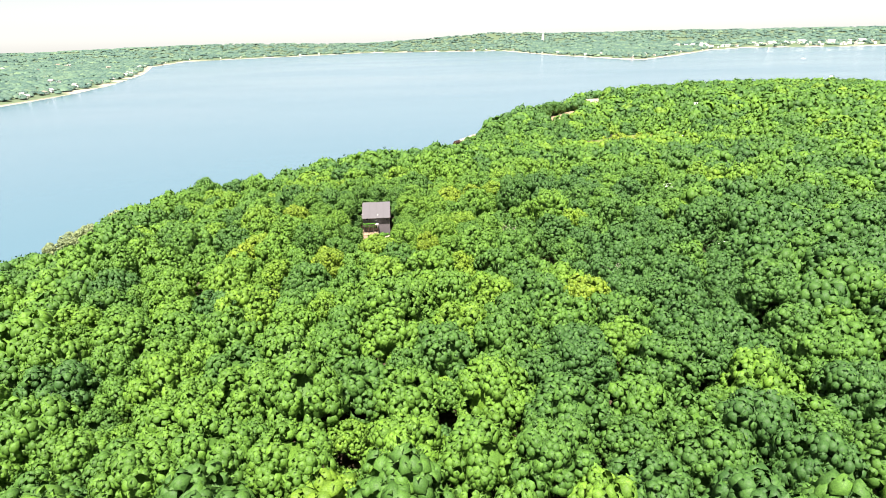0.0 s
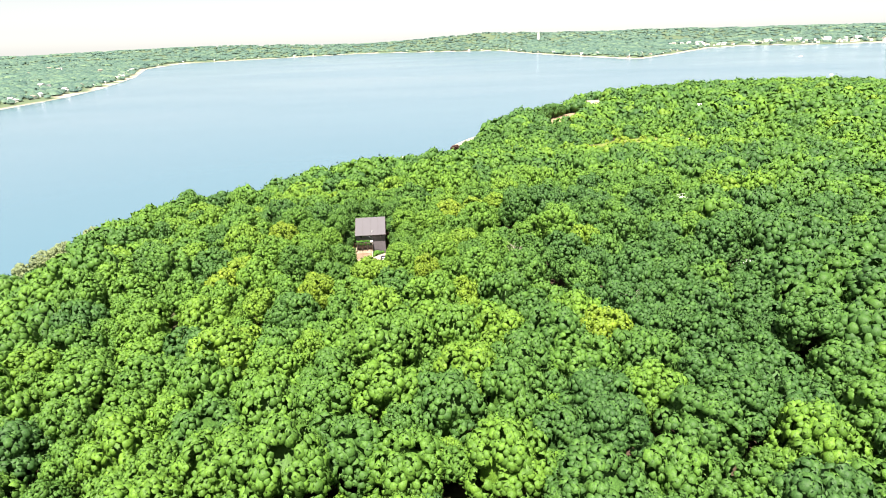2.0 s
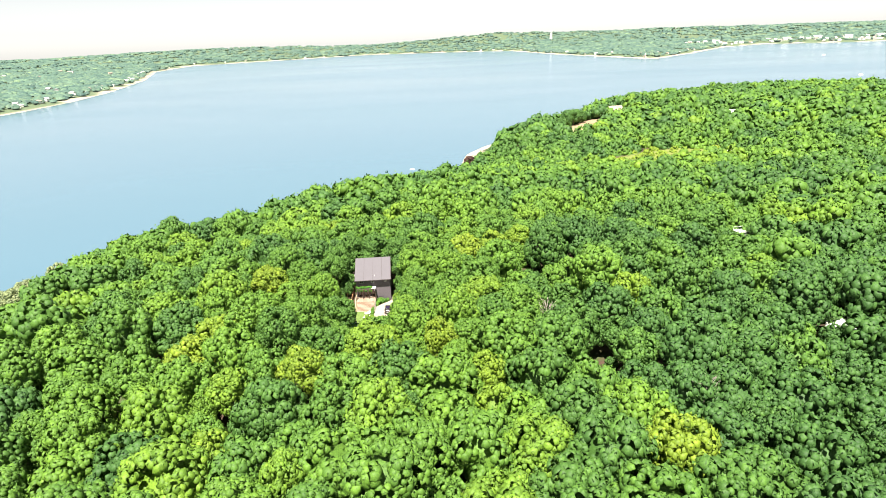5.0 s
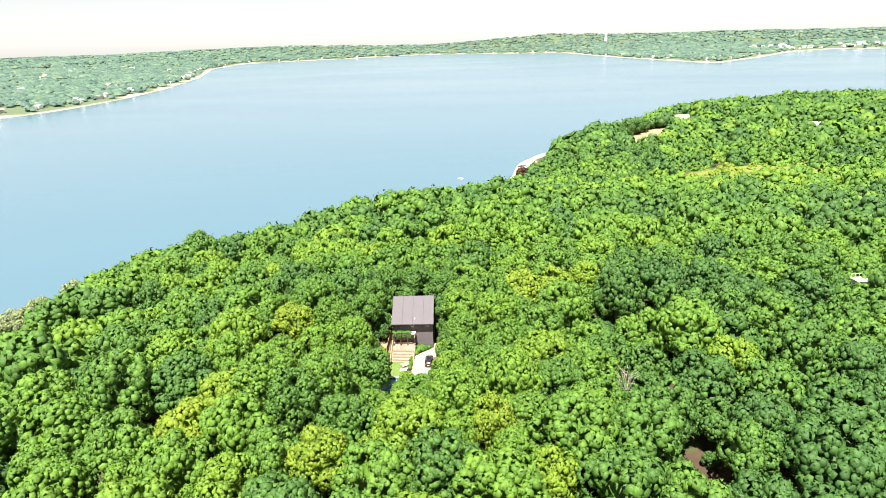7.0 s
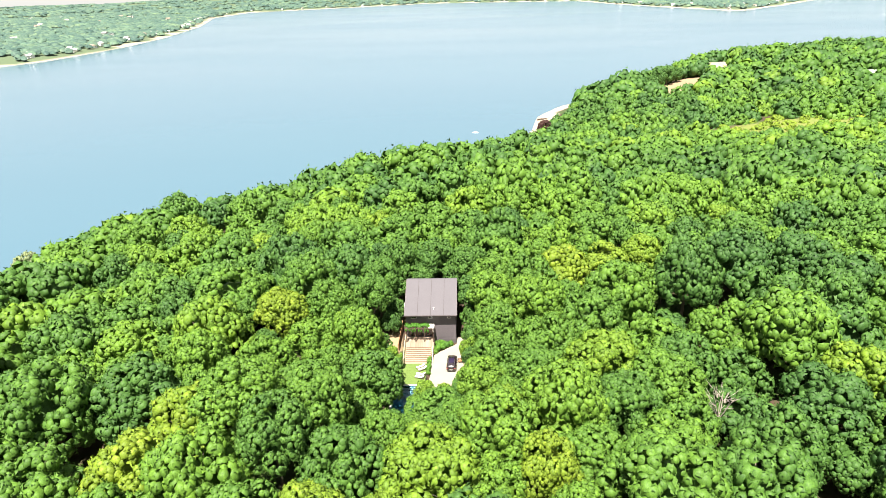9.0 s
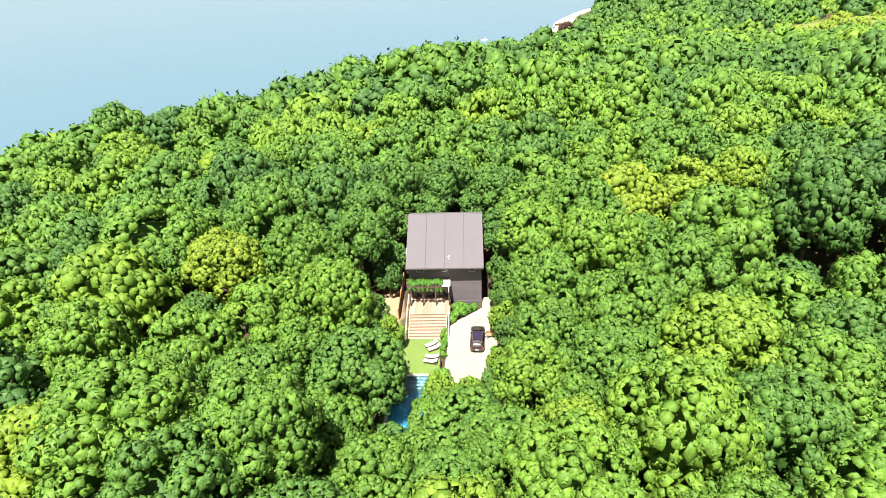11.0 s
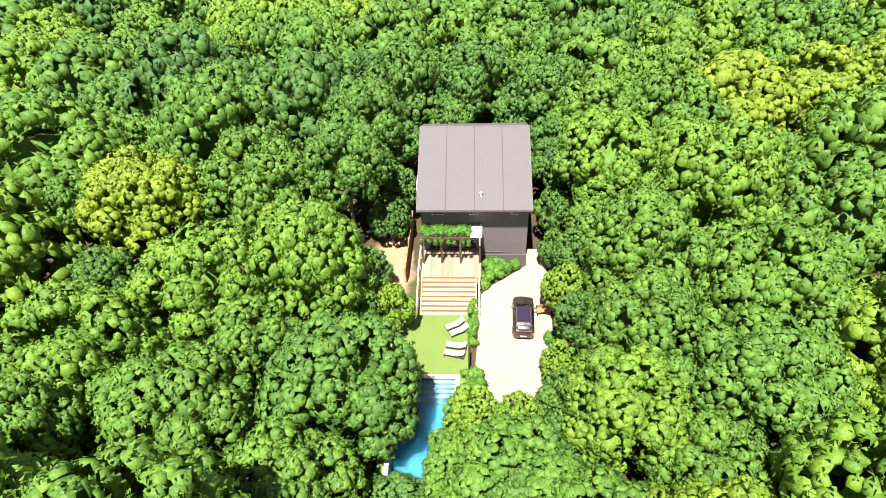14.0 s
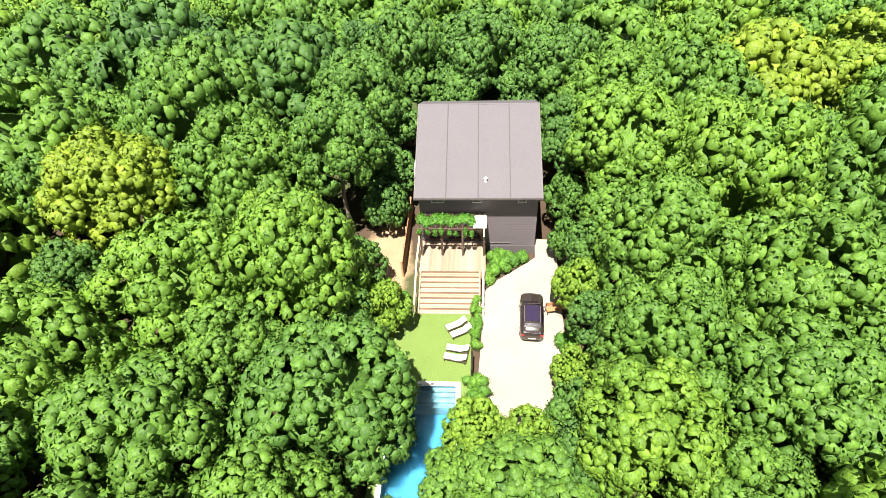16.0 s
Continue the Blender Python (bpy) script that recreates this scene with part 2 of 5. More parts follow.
gx = lines_of((-5200, -1600, 120), (-1600, -680, 40), (-680, -240, 20), (-240, -46, 5), (-46, -8, 1), (-8, 640, 8), (640, 2400, 40), (2400, 5200, 140))
gy = lines_of((-900, 20, 40), (20, 180, 5), (180, 232, 1), (232, 640, 6), (640, 920, 7), (920, 2400, 40), (2400, 5200, 70))
X, Y = np.meshgrid(gx, gy)
Z = height(X, Y)
nx, ny = len(gx), len(gy)
idx = np.arange(nx * ny).reshape(ny, nx)
quads = np.stack([idx[:-1, :-1], idx[:-1, 1:], idx[1:, 1:], idx[1:, :-1]], -1).reshape(-1, 4)
D, F = shore_distance(HEADLAND, X, Y), shore_distance(FAR_SHORE, X, Y)
wob = 0.25 * waves(X, Y, 40, 21)
MEADOW = lambda x, y: 1.25 * bell(x, y, 140, 425, 46, 16) + 1.1 * bell(x, y, 72, 316, 9, 5) + 1.1 * bell(x, y, 26, 270, 7, 5) + 1.1 * bell(x, y, 300, 470, 30, 12)
SOIL = lambda x, y: 1.25 * bell(x, y, 111, 532, 10, 14) + 1.2 * bell(x, y, 57, 302, 7, 3) + 1.3 * bell(x, y, 108, 554, 11, 20) + 1.2 * bell(x, y, 126, 566, 12, 24) + 1.1 * bell(x, y, 205, 560, 9, 8) + 1.2 * bell(x, y, 232, 532, 16, 9) + 1.15 * bell(x, y, -33.2, 207.5, 2.3, 6) + bell(x, y, 330, 420, 14, 8)
sand = np.where(D > -60, np.clip(1.25 - D / 16 + wob, 0, 1) * (D > -60), np.clip(1.25 - F / 20 + wob, 0, 1))
land = new("ground", quick_mesh("ground", np.stack([X.ravel(), Y.ravel(), Z.ravel()], -1), quads,
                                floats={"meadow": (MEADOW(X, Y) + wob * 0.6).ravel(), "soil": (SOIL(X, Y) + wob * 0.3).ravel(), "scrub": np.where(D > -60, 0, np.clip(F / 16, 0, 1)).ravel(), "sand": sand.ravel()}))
land.data.materials.append(GROUND)
land.data.polygons.foreach_set("use_smooth", [True] * len(land.data.polygons))
tagged(land, "leaf-littered woodland ground with sandy shore and bare soil", "ground", kind="structure")

s = 5200.0
sea = new("water", quick_mesh("water", [(-s, -900, SEA), (s, -900, SEA), (s, s, SEA), (-s, s, SEA)], [(0, 1, 2, 3)]))
sea.data.materials.append(WATER)
tagged(sea, "calm pale blue bay water with faint ripples", "water", kind="structure")


# ---- trees ----
def ico(level):
    bm = bmesh.new()
    bmesh.ops.create_icosphere(bm, subdivisions=level, radius=1.0)
    v = np.array([p.co[:] for p in bm.verts])
    f = np.array([[q.index for q in fc.verts] for fc in bm.faces])
    bm.free()
    return v, f


ICO = {k: ico(k) for k in (1, 2, 3, 4, 5)}


def unit(v):
    return v / np.maximum(np.linalg.norm(v, axis=-1, keepdims=True), 1e-9)


def spun(rng, n):
    """Random turns, as n matrices."""
    q = unit(rng.normal(0, 1, (n, 4)))
    w, x, y, z = q.T
    return np.stack([np.stack([1 - 2 * (y * y + z * z), 2 * (x * y - z * w), 2 * (x * z + y * w)], -1),
                     np.stack([2 * (x * y + z * w), 1 - 2 * (x * x + z * z), 2 * (y * z - x * w)], -1),
                     np.stack([2 * (x * z - y * w), 2 * (y * z + x * w), 1 - 2 * (x * x + y * y)], -1)], 1)


def crown_arrays(rng, lobes, clumps, leaves, core=3, inner=0.70, fat=1.0, leaf=0.40, rugged=0.17):
    """A broad uneven crown of radius about 1: boughs clothed in leaf clumps, each with loose leaves. Gives corners, triangles, normals."""
    k = np.arange(lobes)
    zz = 1 - 1.45 * (k + 0.5) / lobes
    az = k * 2.39996 + rng.uniform(0, 7)
    rr = np.sqrt(np.clip(1 - zz * zz, 0, 1))
    d = unit(np.stack([rr * np.cos(az), rr * np.sin(az), zz], -1) + rng.normal(0, 0.16, (lobes, 3)))
    swell = np.ones(lobes)                             # a few boughs reach out, others fall short
    for b, amount in zip(unit(rng.normal(0, 1, (8, 3)) + np.array([0, 0, 0.3])), (0.16, 0.12, 0.09, 0.06, -0.12, -0.15, -0.12, -0.08)):
        swell += amount * np.exp(-(1 - d @ b) / 0.13)
    size = rng.uniform(0.75, 1.3, lobes) * 1.42 / lobes ** 0.5
    cen = d * ((1.0 - size * 0.8) * swell * rng.uniform(0.93, 1.05, lobes))[:, None]
    v, f = ICO[core]
    reach = np.full(len(v), 0.5)
    for c, r in zip(cen, size):
        along = v @ c
        near_ = np.sqrt(np.clip(r * r - (np.sum(c * c) - along ** 2), 0, None))
        reach = np.maximum(reach, np.where(near_ > 0, along + near_, 0))
    hull = v * (reach * inner)[:, None]
    f = f[hull[f].max(1)[:, 2] > -0.4]

    n = clumps * 9                                     # places on the boughs that no other bough covers
    pick = rng.choice(lobes, n, p=size ** 2 / np.sum(size ** 2))
    nrm = unit(rng.normal(0, 1, (n, 3)) + 0.5 * d[pick] + np.array([0, 0, 0.2]))
    pos = cen[pick] + nrm * size[pick][:, None] * rng.uniform(0.86, 1.04, (n, 1))
    free = (pos[:, 2] > -0.5) & (np.sum(nrm * d[pick], 1) > -0.3)
    for i in range(lobes):
        free &= (np.linalg.norm(pos - cen[i], axis=1) > size[i] * 0.9) | (pick == i)
    pos, nrm = pos[free], nrm[free]
    rc = fat * (3.9 / clumps) ** 0.5
    kept, gap = [], (rc * 1.02) ** 2
    for i in range(len(pos)):
        if len(kept) < clumps and (not kept or np.min(np.sum((pos[kept] - pos[i]) ** 2, 1)) > gap):
            kept.append(i)
    pos, nrm = pos[kept], nrm[kept]
    m = len(pos)
    rad = rc * rng.uniform(0.7, 1.3, m)
    bv, bf = ICO[1]
    out = np.einsum("vk,mjk->mvj", bv, spun(rng, m))
    blob = out * (1 + rng.normal(0, rugged, (m, len(bv), 1)))
    blob = blob - 0.3 * np.sum(blob * nrm[:, None], -1, keepdims=True) * nrm[:, None]
    soft_n = unit(out + 0.25 * nrm[:, None])
    blob = pos[:, None] + blob * rad[:, None, None]
    tri = bf[None] + (np.arange(m) * len(bv))[:, None, None]
    seen = np.sum(out[:, bf].mean(2) * nrm[:, None], -1) > 0.0
    tri = tri[seen]

    n = m * leaves                                     # loose leaves that stand out of the clumps
    who = np.repeat(np.arange(m), leaves)
    dirs = unit(rng.normal(0, 0.75, (n, 3)) + nrm[who] + np.array([0, 0, 0.3]))
    at = pos[who] + dirs * (rad[who] * rng.uniform(0.85, 1.2, n))[:, None]
    face = unit(dirs + rng.normal(0, 0.5, (n, 3)))
    ta = unit(np.cross(face, rng.normal(0, 1, (n, 3))))
    tb = np.cross(face, ta)
    turn = np.array([0, 2.094, 4.189])[None, :, None] + rng.uniform(-0.5, 0.5, (n, 3, 1))
    arm = rng.uniform(0.55, 1.3, (n, 3, 1)) * (leaf * rad[who])[:, None, None]
    tips = (at[:, None] + arm * (np.cos(turn) * ta[:, None] + np.sin(turn) * tb[:, None])).reshape(-1, 3)
    tip_n = np.repeat(unit(dirs + 0.4 * face), 3, 0)
    V = np.vstack([blob.reshape(-1, 3), tips, hull])
    N = np.vstack([soft_n.reshape(-1, 3), tip_n, v])
    o = m * len(bv)
    T = np.vstack([tri, np.arange(n * 3).reshape(-1, 3) + o, f + o + n * 3])
    used, T = np.unique(T, return_inverse=True)
    return V[used], T.reshape(-1, 3), N[used]


def trunk_mesh(name, rng, height_, radius, reach):
    """A tapered, slightly bent trunk that forks into limbs."""
    verts, quads = [], []

    def limb(a, b, ra, rb, sides=6, steps=3):
        a, b = np.array(a, float), np.array(b, float)
        bendv = rng.normal(0, 0.05, 3) * np.linalg.norm(b - a)
        for i in range(steps + 1):
            t = i / steps
            c = a + (b - a) * t + bendv * math.sin(math.pi * t)
            r = ra + (rb - ra) * t
            if i == 0 and a[2] < 0.1:
                r *= 1.35
            for q in range(sides):
                verts.append((c[0] + r * math.cos(q * 2 * math.pi / sides), c[1] + r * math.sin(q * 2 * math.pi / sides), c[2]))
            if i:
                o = len(verts) - 2 * sides
                for q in range(sides):
                    quads.append((o + q, o + (q + 1) % sides, o + sides + (q + 1) % sides, o + sides + q))

    fork = height_ * 0.55
    limb((0, 0, -0.4), (rng.normal(0, 0.2), rng.normal(0, 0.2), fork), radius, radius * 0.7)
    for k in range(5):
        a = k * 1.26 + rng.uniform(-0.3, 0.3)
        out = reach * rng.uniform(0.5, 0.8)
        limb((0, 0, fork * rng.uniform(0.8, 1.0)), (out * math.cos(a), out * math.sin(a), height_ * rng.uniform(0.74, 0.92)), radius * 0.5, radius * 0.12, 5)
    limb((0, 0, fork), (0, 0, height_ * 0.93), radius * 0.65, radius * 0.12, 5)
    return quick_mesh(name, verts, quads)


CLEARINGS = [(-0.4, 11.0, -0.6, 16.0), (-0.6, 6.0, -8, 0), (-1.4, 4.4, -23.0, -6), (5.2, 11.4, -15.5, 0), (10.0, 11.8, -3, 8), (-1.8, 0, -6, 6)]
HOUSE_SPOTS = [(152, 592, 10), (240, 540, 9), (228, 490, 4), (172, 405, 4), (89.5, 175, 3.4), (93.5, 234, 3.4), (-136.6, 214, 4.4), (262, 560, 4)]
# hollows where the canopy opens on shade and bare ground
GAPS = [(-72, 168, 4.6), (-67, 147, 4.4), (-75, 159, 2.4), (32.4, 163, 4.0), (35, 172, 2.6), (-95.5, 269, 3.4), (57, 303, 6.5), (55, 295, 4.5), (15, 244, 4.6), (48.7, 121, 2.6), (-14.7, 80, 2.8), (2, 83.5, 2.2), (21.6, 182.0, 1.6), (-123, 214, 3.2), (44.7, 144.4, 1.6), (107, 541, 6), (117, 547, 7), (128, 556, 6)]
# crowns that stand out of the wood: x, y, crown radius, tint
LANDMARKS = [(30.7, 142, 7.2, 0.62), (34.1, 130.5, 5.6, 0.95), (11.4, 129.6, 6.0, 0.70), (-17, 146.8, 4.2, 0.90), (5.4, 148.2, 4.9, 0.85), (-44.5, 136.1, 4.8, 0.85), (-46.4, 151.9, 4.8, 0.75),
             (-33, 157.5, 5.3, 0.92), (15.2, 154.5, 7.2, 0.20), (25.7, 186.7, 5.7, 0.08), (-4.9, 168.2, 4.4, 0.95), (45.1, 191.8, 5.6, 0.85), (4.6, 158.0, 4.3, 0.90), (-10.9, 180.4, 4.0, 0.85),
             (3.2, 230.8, 6.6, 0.97), (12.4, 232.5, 5.0, 0.92), (20.5, 235.5, 4.8, 0.88)]
# trees that stand round the yard: x, y, crown radius, top height, tint
YARD_TREES = [(-33.0, 190.8, 5.6, 4.2, 0.26), (-38.0, 200.6, 5.2, 6.4, 0.60), (-53.8, 205.6, 5.2, 7.6, 0.97), (-37.0, 212.6, 4.0, 7.6, 0.30), (-45.2, 197.6, 5.2, 6.2, 0.60), (-45.4, 209.8, 5.2, 7.4, 0.42),
              (-42.8, 186.4, 5.3, 5.0, 0.40), (-51.6, 190.4, 5.4, 5.8, 0.56), (-57.5, 176.5, 6.4, 6.6, 0.92), (-10.8, 203.6, 5.0, 6.0, 0.42), (-13.0, 214.4, 4.9, 7.6, 0.60), (-12.2, 196.0, 4.4, 4.8, 0.38),
              (-14.2, 189.6, 4.0, 4.4, 0.66), (-2.6, 201.2, 5.8, 6.2, 0.44), (-5.4, 192.6, 5.2, 5.0, 0.36), (-4.2, 212.6, 6.2, 8.0, 0.62), (-26.4, 228.6, 5.0, 8.8, 0.18), (-34.0, 227.0, 4.6, 8.6, 0.22),
              (-18.2, 226.4, 4.4, 8.0, 0.22), (-37.2, 219.8, 4.4, 7.8, 0.26), (-13.6, 222.0, 4.4, 7.6, 0.48), (-28.6, 177.5, 4.6, 2.4, 0.46), (-15.6, 181.8, 4.6, 2.4, 0.40), (-20.8, 186.2, 4.6, -0.2, 0.42), (-25.0, 183.4, 3.4, -2.4, 0.44), (-34.6, 183.6, 4.6, 2.2, 0.44),
              (-22.2, 178.6, 4.4, -0.2, 0.34), (-9.4, 186.4, 3.6, 3.0, 0.42), (-40.2, 193.6, 3.4, 3.4, 0.42), (-34.3, 181.5, 3.4, 2.4, 0.40), (-54.0, 182.3, 3.6, 4.0, 0.46), (-24.0, 187.4, 3.0, -1.7, 0.46)]
SHRUB_TREES = [(-23.9, 190.9, 2.2, -1.4), (-31.5, 200.6, 1.9, -0.9), (-16.9, 203.4, 2.0, -0.4), (-17.4, 196.6, 1.6, -2.4), (-20.6, 190.9, 1.9, -1.8)]
UNDER_TREES = [(-33.6, 212.4, 2.1, -0.6), (-33.4, 216.4, 2.2, 0.2), (-33.8, 220.6, 2.6, 3.6), (-34.6, 205.0, 2.4, -0.8), (-35.4, 201.6, 2.3, 0.2), (-17.4, 209.6, 1.6, -1.6),
               (-17.4, 213.4, 1.9, 0.4), (-17.8, 217.0, 2.4, 3.8), (-17.8, 220.8, 2.5, 4.2), (-21.6, 224.8, 2.4, 4.4), (-28.2, 223.9, 2.5, 4.6), (-16.0, 206.6, 2.1, 0.8),
               (-34.0, 198.6, 2.2, 0.2), (-33.6, 190.4, 2.4, 0.0), (-15.8, 199.2, 2.2, 0.6), (-16.6, 189.4, 2.6, 0.8), (-22.8, 186.0, 2.6, -1.6), (-28.6, 184.4, 2.5, -2.7), (-19.2, 186.8, 2.6, -1.0), (-17.4, 192.6, 2.2, -1.2)]


def allowed(x, y, r):
    """Where a tree of that crown may stand."""
    ok = (shore_distance(HEADLAND, x, y) > 13 + 14 * bell(x, y, 20, 525, 40))
    u, v = site_uv(x, y)
    for u0, u1, v0, v1 in CLEARINGS:
        m = r * 0.7
        ok &= ~((u > u0 - m) & (u < u1 + m) & (v > v0 - m) & (v < v1 + m))
    for cx, cy, cr in HOUSE_SPOTS + GAPS:
        ok &= np.hypot(x - cx, y - cy) > cr + r * 0.45
    for cx, cy, cr, _, _ in YARD_TREES:
        ok &= np.hypot(x - cx, y - cy) > (cr + r) * 0.74
    ok &= SOIL(x, y) < 0.45
    return ok


def packed(n, x0, x1, y0, y1, lo, hi, seed, taken=(), close=0.66):
    """Spots of crowns of mixed radius that stand shoulder to shoulder."""
    rng = np.random.default_rng(seed)
    x, y = rng.uniform(x0, x1, n), rng.uniform(y0, y1, n)
    r = lo + (hi - lo) * rng.random(n) ** 1.35
    r = np.sort(r)[::-1] * rng.uniform(0.93, 1.07, n)
    inside = ((x > -0.80 * y - 45) & (x < 0.84 * y + 45)) | (y < 40)
    x, y, r = x[inside], y[inside], r[inside]
    ok = allowed(x, y, r)
    grid, out, cell = {}, [], 2.2 * hi
    for a, b, c in taken:
        grid.setdefault((int(a // cell), int(b // cell)), []).append((a, b, c))
    for a, b, c in zip(x[ok].tolist(), y[ok].tolist(), r[ok].tolist()):
        i, j = int(a // cell), int(b // cell)
        if all((a - p) ** 2 + (b - q) ** 2 > (close * (c + w)) ** 2 for di in (-1, 0, 1) for dj in (-1, 0, 1) for p, q, w in grid.get((i + di, j + dj), ())):
            grid.setdefault((i, j), []).append((a, b, c))
            out.append((a, b, c))
    return out


rng = np.random.default_rng(11)
marks = [(x, y, r) for x, y, r, _ in LANDMARKS]
nearer = marks + packed(22000, -150, 150, 42, 300, 3.9, 6.9, 4, marks, 0.72)
elder = len(nearer)
nearer += [p for p in packed(12000, -150, 150, 42, 300, 2.3, 3.4, 5, nearer, 0.78)      # younger crowns fill the widest gaps between
           if all(math.hypot(p[0] - a, p[1] - b) > c + 3.0 for a, b, c in GAPS)]
keep = [p[1] < 285 and abs(p[0] + 6) < 72 + 0.26 * p[1] for p in nearer]
elder = sum(keep[:elder])
nearer = [p for p in nearer if p[1] < 285 and abs(p[0] + 6) < 72 + 0.26 * p[1]]
farther = [p for p in packed(34000, -260, 760, 60, 900, 4.0, 7.0, 6, nearer, 0.66) if p[1] > 280 or abs(p[0] + 6) > 68 + 0.26 * p[1]]
farther += packed(3000, -110, 105, -45, 48, 4.0, 6.9, 8, nearer, 0.68)      # the wood goes on behind the first eye
px, py, pr = np.array(nearer + farther).T
wide = np.append(np.ones(len(nearer)), np.full(len(farther), 1.2))
gnd = height(px, py)
ptop = gnd + 6.3 + pr / wide * 1.25 + rng.normal(0, 1.0, len(px)) * np.where(wide > 1.1, 1.0, 1.9) + 1.4 * waves(px, py, 70, 33)
shore = np.clip((shore_distance(HEADLAND, px, py) - 12) / 40, 0, 1)
ptop = ptop - (1 - shore) * 6.0 + 2.2 * bell(px, py, -40, 372, 60, 45) + 4.5 * bell(px, py, 66, 580, 36) + 2.5 * bell(px, py, 128, 592, 14) - 2.2 * (wide > 1.1) - 2.5 * bell(px, py, -110, 242, 45, 62)
ptop = np.maximum(ptop - 7.5 * bell(px, py, 140, 428, 85, 62) - 10.0 * bell(px, py, 114, 522, 44, 32) - 9.0 * bell(px, py, 156, 562, 30, 26), gnd + pr * 0.9)
ptop = np.maximum(ptop - 5.5 * np.clip((px - 150) / 150, 0, 1) * np.clip((py - 560) / 120, 0, 1) - 7.0 * bell(px, py, 83, 163, 10), gnd + 2.0)
lane = (px > -34) & (px < -14) & (py > 150) & (py < 192)          # lower growth on the slope before the yard
ptop = np.where(lane, np.minimum(ptop, -6.2 + 0.60 * (191 - py)), ptop)
ptint = np.clip(0.40 + np.where(wide > 1.1, 0.19, 0.18) * rng.normal(0, 1, len(px)) + 0.10 * waves(px, py, 60, 9) + np.where(rng.random(len(px)) < 0.06, 0.3, 0), 0, 1)
# darker tints to the right put that side's broad shadows into the crown colour
ptint = np.clip(ptint - 0.26 * np.clip((px - 12) / 40, 0, 1) * (py < 240) - 0.12 * (wide > 1.1) - 0.12 * bell(px, py, 110, 330, 90, 80) - 0.45 * bell(px, py, 75, 585, 50) + 0.35 * bell(px, py, 135, 400, 80, 40) + 0.5 * bell(px, py, 12, 238, 12) - 0.32 * bell(px, py, 52, 142, 28, 38), 0, 1)
ptint[:len(LANDMARKS)] = [t for *_, t in LANDMARKS]
low = MEADOW(px, py) > 0.42                                        # waist-high scrub in the meadow
pr, ptop, ptint = np.where(low, pr * 0.6, pr), np.where(low, gnd + rng.uniform(0.8, 2.6, len(px)), ptop), np.where(low, 0.98, ptint)
house_far = np.hypot(px + 25, py - 199)
order = np.argsort(house_far)
near = order[:110]
rest = order[110:]
close_by = (np.abs(px[rest] + 6) < 66 + 0.16 * py[rest]) & (py[rest] < 275) & (py[rest] > 68) & (wide[rest] < 1.1)
mid, far = rest[close_by], rest[~close_by]
young = (mid >= elder) & (mid < len(nearer))

crown_meshes = [quick_mesh("crown", v * 4.0, None, t, normals=n_) for v, t, n_ in (crown_arrays(rng, 26, 380, 4, inner=0.62, leaf=0.38, rugged=0.16) for _ in range(8))]
BIG = [quick_mesh("crown", v * 4.0, None, t, normals=n_) for v, t, n_ in (crown_arrays(rng, 28, 520, 7, inner=0.60, leaf=0.34, rugged=0.15) for _ in range(8))]
trunk_meshes = [trunk_mesh("trunk", rng, 10.5, 0.22, 3.2) for _ in range(4)]
for me in crown_meshes + BIG:
    me.materials.append(LEAF)
for me in trunk_meshes:
    me.materials.append(BARK)


def tree(x, y, r, top, k, tint=0.4, name="oak_tree", label="broad green deciduous tree in full summer leaf", group="trees round the house"):
    g = float(height(x, y))
    root = new(name)
    root.matrix_world = pose(x, y, g)
    tall = max(top - g, 3.0)
    t = new("trunk", trunk_meshes[k % 4])
    t.parent = root
    t.matrix_basis = pose(0, 0, 0, 0, 0, k * 77) @ Matrix.Diagonal((r / 4, r / 4, (tall - r * 0.35) / 10.5, 1))
    c = new("crown", BIG[k % 8] if r > 2.9 and math.hypot(x + 22, y - 194) < 39 else crown_meshes[k % 8])
    c.parent = root
    c.color = (tint, tint, tint, 1)
    high = min(1.0 + 0.3 * ((k * 37) % 10) / 10, max(0.56 * tall / r, 0.7))
    c.matrix_basis = pose(0, 0, tall - r * 0.98 * high, 0, 0, k * 131 % 360) @ Matrix.Diagonal((r / 4.1, r / 4.1, r / 4 * high, 1))
    return tagged(root, label.replace("green", "yellow-green") if tint > 0.8 else label.replace("green", "dark green") if tint < 0.25 and "dark" not in label else label, "tree", group)


for k, i in enumerate(near):
    tree(px[i], py[i], pr[i], ptop[i], k, float(ptint[i]))
for k, (x, y, r, top, tint) in enumerate(YARD_TREES):
    tree(x, y, r, top, k * 5 + 3, tint)
for k, (x, y, r, top) in enumerate(UNDER_TREES):
    tree(x, y, r, top, k * 7 + 2, 0.12 + 0.02 * (k % 7), "young_tree", "young dark green tree crowding the house clearing")
for k, (x, y, r, top) in enumerate(SHRUB_TREES):
    tree(x, y, r, top, k * 3 + 1, 0.76, "small_tree", "small light green bushy tree beside the yard")


